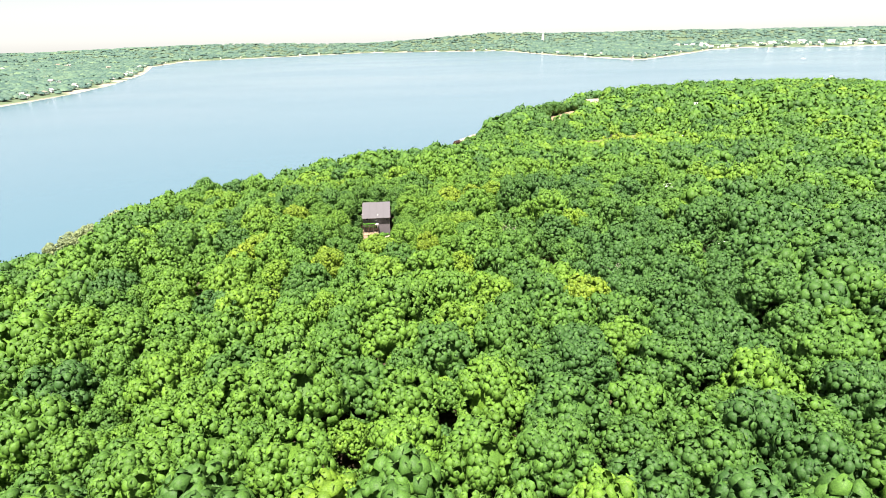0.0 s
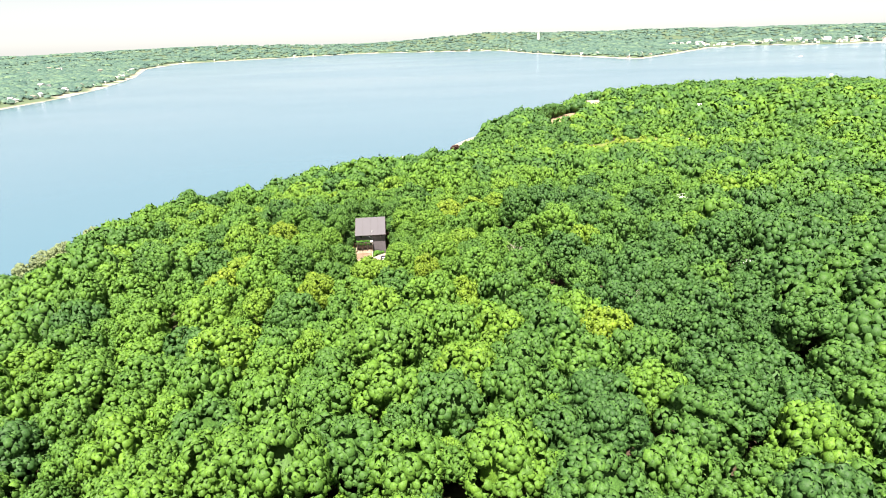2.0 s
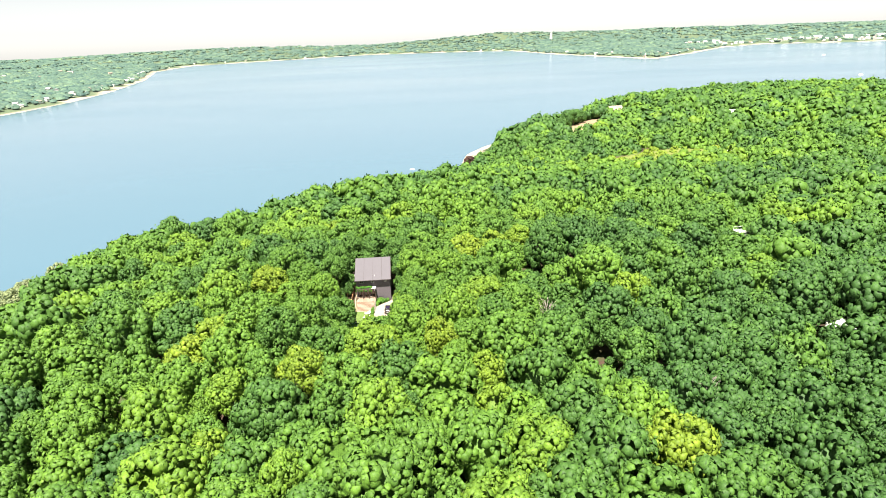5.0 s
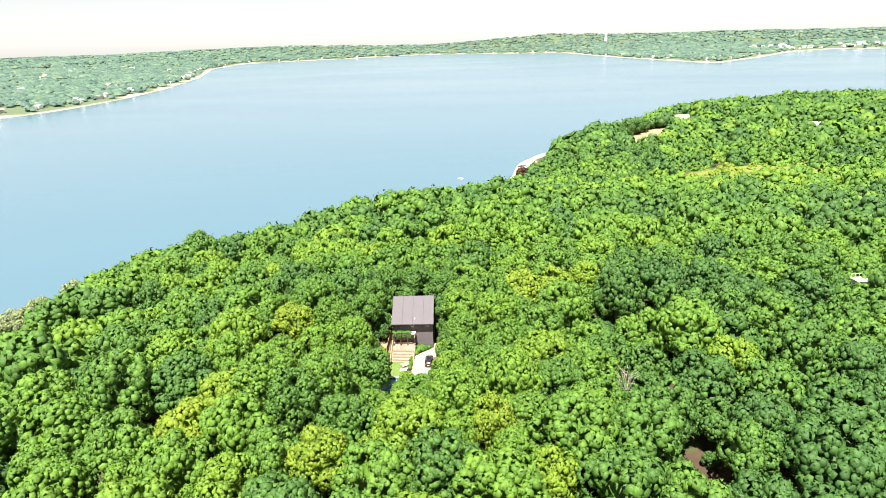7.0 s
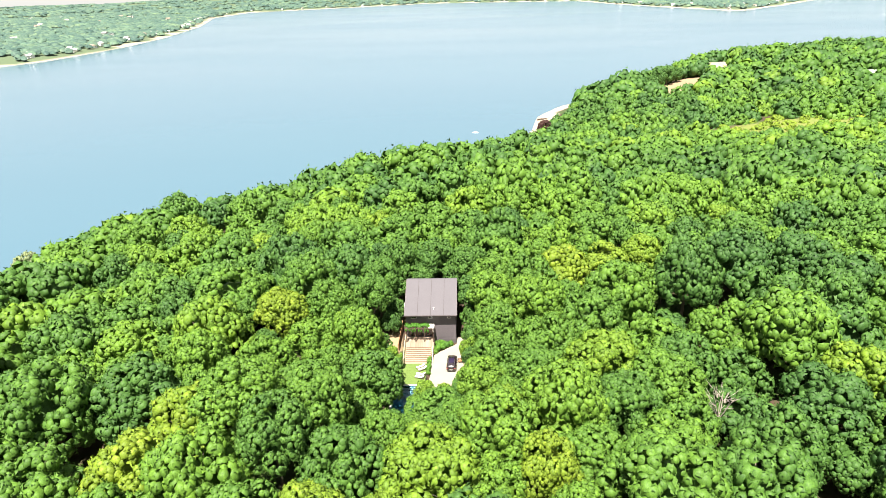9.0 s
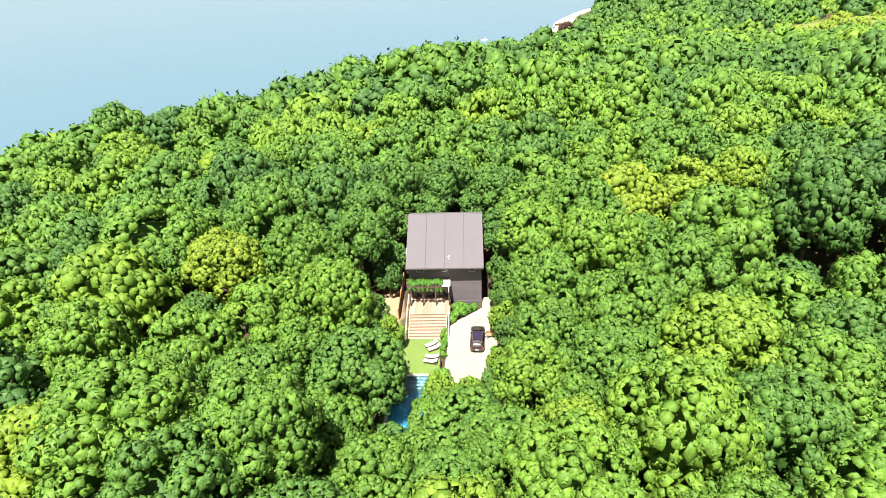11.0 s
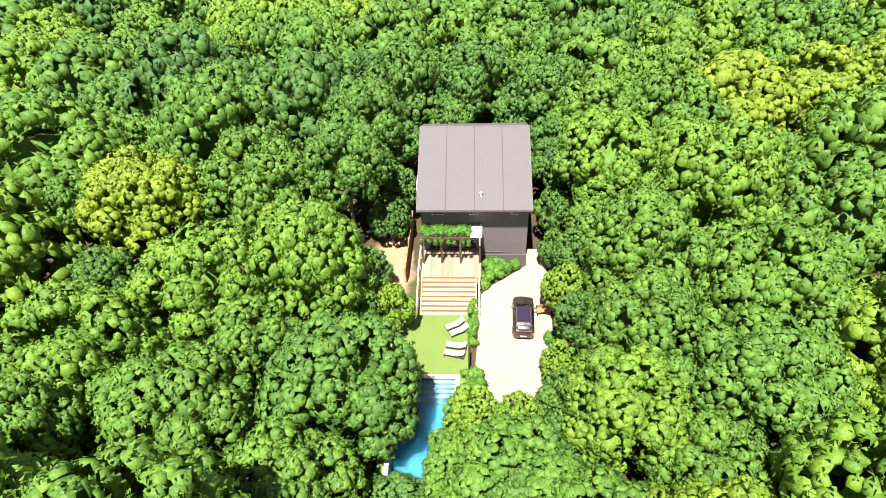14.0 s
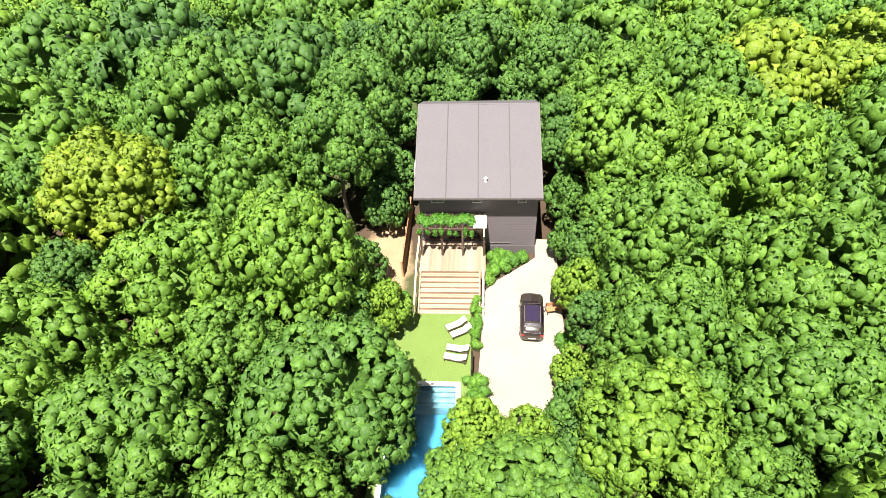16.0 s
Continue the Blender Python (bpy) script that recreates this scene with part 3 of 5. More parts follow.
def bare_tree(x, y, top, seed):
    """A dead tree: pale limbs that fork into bare twigs."""
    br = np.random.default_rng(seed)
    g = float(height(x, y))
    root = thing_at("dead_tree", x, y, g, "leafless grey dead tree standing in the canopy", "tree", "dead trees")
    t = new("trunk", trunk_mesh("trunk", br, top - g, 0.2, 2.6))
    t.parent = root
    t.data.materials.append(DEADWOOD)
    V, Q = [], []
    for k in range(46):
        a = br.uniform(0, 6.28)
        o = np.array([math.cos(a) * br.uniform(0.2, 1.8), math.sin(a) * br.uniform(0.2, 1.8), (top - g) * br.uniform(0.66, 0.9)])
        e = o + np.array([math.cos(a) * br.uniform(0.5, 1.4), math.sin(a) * br.uniform(0.5, 1.4), br.uniform(0.3, 1.5)])
        side_ = unit(np.cross(e - o, br.normal(0, 1, 3)))
        up_ = unit(np.cross(e - o, side_))
        n0 = len(V)
        for c, w in ((o, 0.05), (e, 0.015)):
            V += [c + side_ * w, c + up_ * w, c - side_ * w, c - up_ * w]
        Q += [(n0 + q, n0 + (q + 1) % 4, n0 + 4 + (q + 1) % 4, n0 + 4 + q) for q in range(4)]
    tw = new("bare_crown", quick_mesh("bare_crown", V, Q))
    tw.parent = root
    tw.data.materials.append(DEADWOOD)


def thing_at(name, x, y, z, label, category, group=""):
    ob = new(name)
    ob.matrix_world = pose(x, y, z)
    return tagged(ob, label, category, group)


for k, (x, y, r, top) in enumerate(((-153, 241, 4.8, -8.0), (-141, 243, 4.2, -3.4), (-157, 233, 4.4, -9.5), (-149, 231, 4.0, -7.0), (-160, 226, 3.8, -11.0))):
    pale_tree = tree(x, y, r, top, k * 3 + 4, 0.5, "scrub_tree", "pale olive half-bare scrub tree above the shore", "shore scrub")
    pale_crown = [c for c in pale_tree.children if c.name.startswith("crown")][0]
    pale_crown.data = pale_crown.data.copy()
    pale_crown.data.materials[0] = PALE_LEAF
# low trees added to darken the hollows; their dark tint stands for shade
for k, (x, y, r) in enumerate(((32, 163, 2.0), (29.6, 166.4, 1.7), (35, 160.4, 1.8), (34.6, 171.6, 1.5), (-72, 166.6, 2.0), (-70, 170.6, 1.7), (-66.6, 145.8, 1.9), (-69, 149.4, 1.6), (15.6, 243, 1.8))):
    tree(x, y, r, float(height(x, y)) + 3.2 + 0.3 * (k % 3), k * 5 + 1, 0.05, "understory_tree", "low tree added in a canopy hollow, dark green in place of shade", "understory trees")
DEADWOOD = rough_paint("dead_wood", (0.30, 0.25, 0.22), (0.42, 0.37, 0.33), 1.5, 0.9, fine=12)
for x, y, top, seed in ((21.6, 183.8, 6.0, 71), (44.7, 146.4, 6.6, 72)):
    bare_tree(x, y, top, seed)


def woodland(name, chosen, variants, label):
    """Trees too many to count, joined."""
    V, T, N, C, at = [], [], [], [], 0
    for n, i in enumerate(chosen):
        v, t, nv = variants[n % len(variants)]
        a = n * 2.1
        r = pr[i]
        high = 1.0 + 0.3 * ((n * 37) % 10) / 10
        turn = np.array([[math.cos(a), -math.sin(a), 0], [math.sin(a), math.cos(a), 0], [0, 0, 1]])
        V.append((v @ turn.T) * (r * 0.96, r * 0.96, r * high) + (px[i], py[i], ptop[i] - r * 0.98 * high))
        T.append(t + at), N.append(nv @ turn.T), C.append(np.full(len(v), ptint[i]))
        at += len(v)
    ob = new(name, quick_mesh(name, np.vstack(V), None, np.vstack(T), {"tint": np.concatenate(C)}, np.vstack(N)))
    ob.data.materials.append(WOOD_LEAF)
    return tagged(ob, label, "woodland", kind="stuff")


MID = [crown_arrays(rng, 22, 330, 3, 2) for _ in range(12)]
FAR = [crown_arrays(rng, 16, 125, 2, 2, 0.76, rugged=0.2) for _ in range(12)]
FARTHER = [crown_arrays(rng, 12, 54, 2, 2, 0.80, rugged=0.18) for _ in range(12)]
FARTHEST = [crown_arrays(rng, 9, 18, 1, 2, 0.88, 0.95, rugged=0.12) for _ in range(10)]
woodland("young_woodland", mid[young], FAR, "small green crowns between the taller woodland trees")
woodland("woodland", mid[~young], MID, "dense green deciduous woodland canopy on the hill")
reach_ = np.hypot(px[far], py[far] - 40)
side = (py[far] > 50) & (reach_ < 270)
woodland("side_woodland", far[side], FAR, "green woodland canopy on the slopes of the hill")
woodland("far_woodland", far[(py[far] > 50) & ~side & (reach_ < 480)], FARTHER, "green woodland canopy running towards the headland")
woodland("rear_woodland", far[py[far] <= 50], FARTHER, "green woodland canopy on the hill's far slope")
woodland("headland_woodland", far[(py[far] > 50) & (reach_ >= 480)], FARTHEST, "green woodland canopy on the headland")
print("TREES", len(near), len(mid), len(far))


# ---- helpers for built things ----
def part(name, bm, mat, parent, label="", bevel=0.0, smooth=False):
    """Links a bmesh as one mesh under a thing or a part."""
    if bevel:
        bmesh.ops.bevel(bm, geom=bm.edges[:], offset=bevel, segments=1, affect="EDGES")
    me = bpy.data.meshes.new(name)
    bm.to_mesh(me)
    bm.free()
    me.materials.append(mat)
    if smooth:
        me.polygons.foreach_set("use_smooth", [True] * len(me.polygons))
    ob = new(name, me)
    ob.parent = parent
    if label:
        tagged(ob, label)
    return ob


def again(ob, parent, m):
    """Another piece on the same mesh."""
    o = new(ob.name.split(".")[0], ob.data)
    o.parent = parent
    o.matrix_basis = m
    return o


def thing(name, m, label, category, group="", kind=""):
    ob = new(name)
    ob.matrix_world = m
    return tagged(ob, label, category, group, kind)


def box(x0, x1, y0, y1, z0, z1, bm=None):
    bm = bm or bmesh.new()
    m = Matrix.Translation(((x0 + x1) / 2, (y0 + y1) / 2, (z0 + z1) / 2)) @ Matrix.Diagonal((x1 - x0, y1 - y0, z1 - z0, 1))
    bmesh.ops.create_cube(bm, size=1.0, matrix=m)
    return bm


def rod(a, b, r, sides=8, r2=None, bm=None):
    bm = bm or bmesh.new()
    a, b = Vector(a), Vector(b)
    m = Matrix.Translation((a + b) / 2) @ (b - a).to_track_quat("Z", "Y").to_matrix().to_4x4()
    bmesh.ops.create_cone(bm, cap_ends=True, segments=sides, radius1=r, radius2=r if r2 is None else r2, depth=(b - a).length, matrix=m)
    return bm


def prism(outline, axis, lo, hi, bm=None):
    """A flat outline pushed along an axis: x takes (y, z) pairs, y takes (x, z), z takes (x, y)."""
    bm = bm or bmesh.new()
    put = {"x": lambda p, t: (t, p[0], p[1]), "y": lambda p, t: (p[0], t, p[1]), "z": lambda p, t: (p[0], p[1], t)}[axis]
    lo_v, hi_v = [bm.verts.new(put(p, lo)) for p in outline], [bm.verts.new(put(p, hi)) for p in outline]
    bm.faces.new(lo_v), bm.faces.new(hi_v[::-1])
    for k in range(len(outline)):
        n = (k + 1) % len(outline)
        bm.faces.new((lo_v[n], lo_v[k], hi_v[k], hi_v[n]))
    bmesh.ops.recalc_face_normals(bm, faces=bm.faces[:])
    return bm


def pierced(x0, x1, z0, z1, y0, y1, holes):
    """A wall along x with openings (x0, x1, z0, z1) right through it."""
    xs = sorted({x0, x1, *[h[0] for h in holes], *[h[1] for h in holes]})
    zs = sorted({z0, z1, *[h[2] for h in holes], *[h[3] for h in holes]})
    bm = bmesh.new()
    solid = lambda i, k: 0 <= i < len(xs) - 1 and 0 <= k < len(zs) - 1 and not any(
        h[0] < (xs[i] + xs[i + 1]) / 2 < h[1] and h[2] < (zs[k] + zs[k + 1]) / 2 < h[3] for h in holes)
    spot = {}

    def at(x, y, z):
        return spot.setdefault((x, y, z), bm.verts.new((x, y, z))) if (x, y, z) not in spot else spot[(x, y, z)]

    for i in range(len(xs) - 1):
        for k in range(len(zs) - 1):
            if not solid(i, k):
                continue
            a, b, c, d = xs[i], xs[i + 1], zs[k], zs[k + 1]
            bm.faces.new([at(a, y0, c), at(b, y0, c), at(b, y0, d), at(a, y0, d)])
            bm.faces.new([at(a, y1, c), at(a, y1, d), at(b, y1, d), at(b, y1, c)])
            for (di, dk, p) in ((-1, 0, ((a, c), (a, d))), (1, 0, ((b, c), (b, d))), (0, -1, ((a, c), (b, c))), (0, 1, ((a, d), (b, d)))):
                if not solid(i + di, k + dk):
                    bm.faces.new([at(p[0][0], y0, p[0][1]), at(p[1][0], y0, p[1][1]), at(p[1][0], y1, p[1][1]), at(p[0][0], y1, p[0][1])])
    bmesh.ops.recalc_face_normals(bm, faces=bm.faces[:])
    return bm


def leafy(name, rng, blobs, leaves, leaf, mat, parent, label="", tint=None):
    """A leafy mass over ellipsoids given as centre and half sizes."""
    V, Q, T, at = [], [], [], 0
    for (c, h) in blobs:
        v, f = ICO[2]
        V.append(np.array(c) + v * (1 + rng.normal(0, 0.1, (len(v), 1))) * np.array(h) * 0.86)
        T.append(f + at)
        at += len(v)
    vol = np.array([h[0] * h[1] + h[0] * h[2] + h[1] * h[2] for _, h in blobs])
    for k, (c, h) in enumerate(blobs):
        n = int(leaves * vol[k] / vol.sum()) + 1
        d = unit(rng.normal(0, 1, (n, 3)) + np.array([0, 0, 0.5]))
        p = np.array(c) + d * np.array(h) * rng.uniform(0.85, 1.15, (n, 1))
        face = unit(d + rng.normal(0, 0.5, (n, 3)) + np.array([0, 0, 0.3]))
        ta = unit(np.cross(face, rng.normal(0, 1, (n, 3))))
        tb = np.cross(face, ta)
        ls = leaf * rng.uniform(0.6, 1.4, (n, 1))
        V.append(np.stack([p + ta * ls, p + tb * ls * 0.7, p - ta * ls, p - tb * ls * 0.7], 1).reshape(-1, 3))
        Q.append(np.arange(n * 4).reshape(n, 4) + at)
        at += n * 4
    V = np.vstack(V)
    me = quick_mesh(name, V, np.vstack(Q), np.vstack(T), {"tint": np.full(len(V), 0.5 if tint is None else tint)})
    me.materials.append(mat)
    ob = new(name, me)
    ob.parent = parent
    if label:
        tagged(ob, label)
    return ob


# ---- materials of the built things ----
def boards(name, c1, c2, spacing, axis=2, rough=0.7, gap=0.35):
    """Painted or bare boards with dark joints, for surfaces seen from afar."""
    m, nt, p = material(name, rough)
    co = nt.nodes.new("ShaderNodeTexCoord").outputs["Object"]
    sep = nt.nodes.new("ShaderNodeSeparateXYZ")
    nt.links.new(co, sep.inputs[0])
    mul = nt.nodes.new("ShaderNodeMath")
    mul.operation, mul.inputs[1].default_value = "MULTIPLY", 1.0 / spacing
    nt.links.new(sep.outputs[axis], mul.inputs[0])
    fr = nt.nodes.new("ShaderNodeMath")
    fr.operation = "FRACT"
    nt.links.new(mul.outputs[0], fr.inputs[0])
    line = ramp(nt, fr.outputs[0], [(0.0, (gap,) * 3), (0.10, (1, 1, 1)), (0.92, (0.93,) * 3)])
    big, fine = noise_tex(nt, 0.9, 5), noise_tex(nt, 14, 4)
    col = mixed(nt, big.outputs[0], c1, c2)
    col = mixed(nt, 1.0, col, line.outputs[0], "MULTIPLY")
    nt.links.new(mixed(nt, fine.outputs[0], col, mixed(nt, 1.0, col, (0.75,) * 3, "MULTIPLY")), p.inputs["Base Color"])
    bumped(nt, p, line.outputs[0], 0.5, 0.012)
    return m


SIDING = boards("dark_siding", (0.135, 0.116, 0.134), (0.165, 0.143, 0.160), 0.19)
ROOFING = rough_paint("roof_membrane", (0.094, 0.086, 0.099), (0.112, 0.103, 0.116), 0.5, 0.75, fine=9, bump=0.15, dist=0.01)
SEAM = rough_paint("dark_seam", (0.05, 0.042, 0.045), (0.07, 0.06, 0.063), 1.0, 0.7)
FASCIA = rough_paint("fascia_paint", (0.10, 0.085, 0.09), (0.13, 0.11, 0.115), 1.2, 0.6)
TRIM = rough_paint("pale_trim", (0.55, 0.50, 0.47), (0.68, 0.63, 0.58), 1.5, 0.6)
WHITE = rough_paint("white_paint", (0.74, 0.73, 0.70), (0.82, 0.81, 0.79), 0.8, 0.55, fine=25, bump=0.1)
PLANK, pnt, pp = material("deck_plank", 0.75)
po = pnt.nodes.new("ShaderNodeObjectInfo")
pr_ = ramp(pnt, po.outputs["Random"], [(0.0, (0.29, 0.210, 0.155)), (0.5, (0.35, 0.262, 0.20)), (1.0, (0.41, 0.318, 0.25))])
pg = noise_tex(pnt, 5.0, 6)
pnt.links.new(mixed(pnt, pg.outputs[0], pr_.outputs[0], mixed(pnt, 1.0, pr_.outputs[0], (0.72, 0.68, 0.62), "MULTIPLY")), pp.inputs["Base Color"])
bumped(pnt, pp, pg.outputs[0], 0.3, 0.01)
TIMBER = rough_paint("timber", (0.36, 0.25, 0.14), (0.52, 0.38, 0.23), 1.3, 0.75, fine=18)
PALEWOOD = rough_paint("pale_timber", (0.40, 0.31, 0.20), (0.54, 0.44, 0.31), 1.3, 0.75, fine=18)
RISER = rough_paint("riser_wood", (0.20, 0.125, 0.08), (0.27, 0.175, 0.115), 1.3, 0.8, fine=18)
RUSSET = boards("russet_boards", (0.34, 0.16, 0.07), (0.46, 0.24, 0.11), 0.16, 1, 0.8)
DARKWOOD = rough_paint("dark_wood", (0.055, 0.035, 0.028), (0.10, 0.062, 0.045), 1.6, 0.6, fine=16)
REDWOOD = boards("door_wood", (0.17, 0.085, 0.055), (0.25, 0.13, 0.085), 0.22, 0, 0.6)
STONE = rough_paint("coping_stone", (0.55, 0.52, 0.47), (0.68, 0.65, 0.60), 1.2, 0.8, fine=12)
SHELL = rough_paint("crushed_shell", (0.26, 0.222, 0.175), (0.39, 0.345, 0.28), 0.35, 0.95, fine=7, bump=0.5, dist=0.03)
TURF = rough_paint("mown_turf", (0.105, 0.175, 0.035), (0.150, 0.215, 0.05), 0.45, 0.9, fine=9, bump=0.6, dist=0.04)
TILE, tnt, tp = material("pool_plaster", 0.5)
tg = noise_tex(tnt, 1.5, 4)
tnt.links.new(mixed(tnt, tg.outputs[0], (0.018, 0.085, 0.15), (0.028, 0.115, 0.19)), tp.inputs["Base Color"])
POOLSTEP = rough_paint("pool_step_plaster", (0.085, 0.125, 0.15), (0.11, 0.15, 0.175), 1.5, 0.7)
CUSHION = rough_paint("white_cushion", (0.78, 0.78, 0.78), (0.85, 0.85, 0.84), 2.0, 0.9, fine=60)
CREAM = rough_paint("cream_cushion", (0.70, 0.62, 0.49), (0.78, 0.70, 0.58), 2.0, 0.9, fine=60)
IRON = rough_paint("dark_metal", (0.03, 0.03, 0.032), (0.05, 0.048, 0.05), 3.0, 0.45, 0.6)
CARBLACK, cnt, cp = material("car_paint", 0.22)
cg = noise_tex(cnt, 2.0, 3)
cnt.links.new(mixed(cnt, cg.outputs[0], (0.024, 0.018, 0.017), (0.034, 0.026, 0.024)), cp.inputs["Base Color"])
cp.inputs["Coat Weight"].default_value = 0.6
RUBBER = rough_paint("tyre_rubber", (0.02, 0.02, 0.02), (0.035, 0.035, 0.035), 4.0, 0.9)
ALLOY = rough_paint("alloy", (0.45, 0.45, 0.46), (0.55, 0.55, 0.56), 3.0, 0.35, 0.9)
LAMP_RED = rough_paint("tail_light_lens", (0.30, 0.02, 0.02), (0.36, 0.03, 0.03), 5.0, 0.2)
LAMP_CLEAR = rough_paint("headlight_lens", (0.55, 0.56, 0.58), (0.65, 0.66, 0.68), 5.0, 0.15)


def glass_material(name, tint, rough=0.04):
    m, nt, p = material(name, rough)
    p.inputs["Base Color"].default_value = (*tint, 1)
    p.inputs["Specular IOR Level"].default_value = 0.8
    g = noise_tex(nt, 0.7, 2)
    bumped(nt, p, g.outputs[0], 0.05, 0.01)
    return m


PANE = glass_material("window_glass", (0.02, 0.022, 0.026))
CARGLASS = glass_material("car_glass", (0.022, 0.015, 0.040), 0.12)
POOLWATER, wnt, wp = material("pool_water", 0.03)
wp.inputs["Transmission Weight"].default_value, wp.inputs["IOR"].default_value = 1.0, 1.33
wp.inputs["Base Color"].default_value = (0.62, 0.93, 0.98, 1)
wg = noise_tex(wnt, 2.2, 3)
bumped(wnt, wp, wg.outputs[0], 0.25, 0.03)
SHRUB_LEAF = leaf_material("leaf_shrub", True, [(0.0, (0.055, 0.145, 0.02)), (0.5, (0.085, 0.19, 0.024)), (1.0, (0.15, 0.23, 0.04))])
VINE_LEAF = leaf_material("leaf_vine", True, [(0.0, (0.055, 0.155, 0.02)), (1.0, (0.09, 0.21, 0.026))])
COPPER_LEAF = leaf_material("leaf_copper", True, [(0.0, (0.045, 0.022, 0.020)), (1.0, (0.07, 0.035, 0.03))])

# ---- the house ----
BASE = -5.55
house = thing("house", SITE @ Matrix.Translation((0, 0, 0)), "two-storey dark-sided house with a grey seamed roof", "house")
WU0, WU1, WV0, WV1 = 0.28, 10.22, 0.95, 11.8
RIDGE_V, RIDGE_Z, EAVE_Z, BACK_V, BACK_Z = 8.15, 5.1, 1.18, 12.3, 3.1
slope = (RIDGE_Z - EAVE_Z) / RIDGE_V
under = lambda v: EAVE_Z + slope * v - 0.22 if v <= RIDGE_V else RIDGE_Z - (RIDGE_Z - BACK_Z) / (BACK_V - RIDGE_V) * (v - RIDGE_V) - 0.22
DOORS = [(0.85, 2.25), (2.55, 3.95), (4.2, 5.5)]
WINDOWS = [(4.75, 5.55, -0.05, 0.95), (8.55, 9.25, -0.05, 0.95), (1.3, 2.4, -0.05, 0.9)]
holes = [(a, b, -4.28, -2.05) for a, b in DOORS] + WINDOWS
front = part("front_wall", pierced(WU0, WU1, BASE, 1.18, WV0, WV0 + 0.2, holes), SIDING, house)
side = [(WV0 + 0.2, BASE), (WV1, BASE), (WV1, under(WV1)), (RIDGE_V, under(RIDGE_V)), (WV0 + 0.2, under(WV0 + 0.2))]
part("side_wall", prism(side, "x", WU0, WU0 + 0.2), SIDING, house)
part("side_wall", prism(side, "x", WU1 - 0.2, WU1), SIDING, house)
part("back_wall", box(WU0 + 0.2, WU1 - 0.2, WV1 - 0.2, WV1, BASE, under(WV1)), SIDING, house)
part("upper_floor", box(WU0 + 0.2, WU1 - 0.2, WV0 + 0.2, WV1 - 0.2, -1.6, -1.35), TIMBER, house)
part("plinth", box(WU0 - 0.04, WU1 + 0.04, WV0 - 0.05, WV1 + 0.04, BASE - 0.5, -4.95), rough_paint("plinth_concrete", (0.09, 0.08, 0.085), (0.13, 0.12, 0.12), 0.8), house)
part("wall_rail", box(6.0, 8.1, WV0 - 0.05, WV0, -4.60, -4.54), FASCIA, house, "thin grey ledge along the wall foot")
tilt = math.degrees(math.atan(slope))
run = math.hypot(RIDGE_V, RIDGE_Z - EAVE_Z)
pw = 10.48 / 4
for k in range(4):
    bm = box(k * pw + 0.012, (k + 1) * pw - 0.012, 0, run, -0.14, 0)
    bm.transform(pose(0, 0, EAVE_Z, tilt, 0, 0))
    part("roof_panel", bm, ROOFING, house, bevel=0.01)
back_run = math.hypot(BACK_V - RIDGE_V, RIDGE_Z - BACK_Z)
bm = box(0, 10.48, 0, back_run, -0.14, 0)
bm.transform(pose(0, RIDGE_V, RIDGE_Z, -math.degrees(math.atan((RIDGE_Z - BACK_Z) / (BACK_V - RIDGE_V))), 0, 0))
part("back_roof", bm, ROOFING, house)
for k in range(5):
    at = min(max(k * pw, 0.05), 10.43)
    bm = box(at - 0.035, at + 0.035, -0.01, run, -0.02, 0.045)
    bm.transform(pose(0, 0, EAVE_Z, tilt, 0, 0))
    part("roof_seam", bm, SEAM if 0 < k < 4 else FASCIA, house, "dark raised standing seam" if 0 < k < 4 else "")
part("ridge_cap", prism([(RIDGE_V - 0.1, RIDGE_Z - 0.03), (RIDGE_V, RIDGE_Z + 0.03), (RIDGE_V + 0.1, RIDGE_Z - 0.03), (RIDGE_V, RIDGE_Z - 0.02)], "x", -0.02, 10.5), ROOFING, house)
part("fascia", box(-0.02, 10.5, -0.035, 0.0, EAVE_Z - 0.26, EAVE_Z + 0.02), FASCIA, house)
gut = prism([(-0.16, EAVE_Z - 0.02), (-0.14, EAVE_Z - 0.13), (-0.05, EAVE_Z - 0.13), (-0.038, EAVE_Z - 0.02), (-0.06, EAVE_Z - 0.02), (-0.065, EAVE_Z - 0.105), (-0.125, EAVE_Z - 0.105), (-0.14, EAVE_Z - 0.02)], "x", 0, 10.48)
part("gutter", gut, FASCIA, house)
for a in (-0.02, 10.46):
    part("rake_board", prism([(0, EAVE_Z - 0.25), (RIDGE_V, RIDGE_Z - 0.25), (RIDGE_V, RIDGE_Z - 0.145), (0, EAVE_Z - 0.145)], "x", a, a + 0.04), FASCIA, house)
part("soffit", box(0.0, 10.48, 0.02, WV0, EAVE_Z - 0.28, EAVE_Z - 0.25), SIDING, house)
for u0, u1, z0, z1 in WINDOWS:
    w = part("window", pierced(u0, u1, z0, z1, WV0 - 0.04, WV0 + 0.1, [(u0 + 0.07, u1 - 0.07, z0 + 0.07, z1 - 0.07)]), TRIM, house, "pale framed upper window")
    part("pane", box(u0 + 0.07, u1 - 0.07, WV0 + 0.03, WV0 + 0.05, z0 + 0.07, z1 - 0.07), PANE, w)
    part("glazing_bar", box((u0 + u1) / 2 - 0.02, (u0 + u1) / 2 + 0.02, WV0 + 0.0, WV0 + 0.03, z0 + 0.07, z1 - 0.07), TRIM, w)
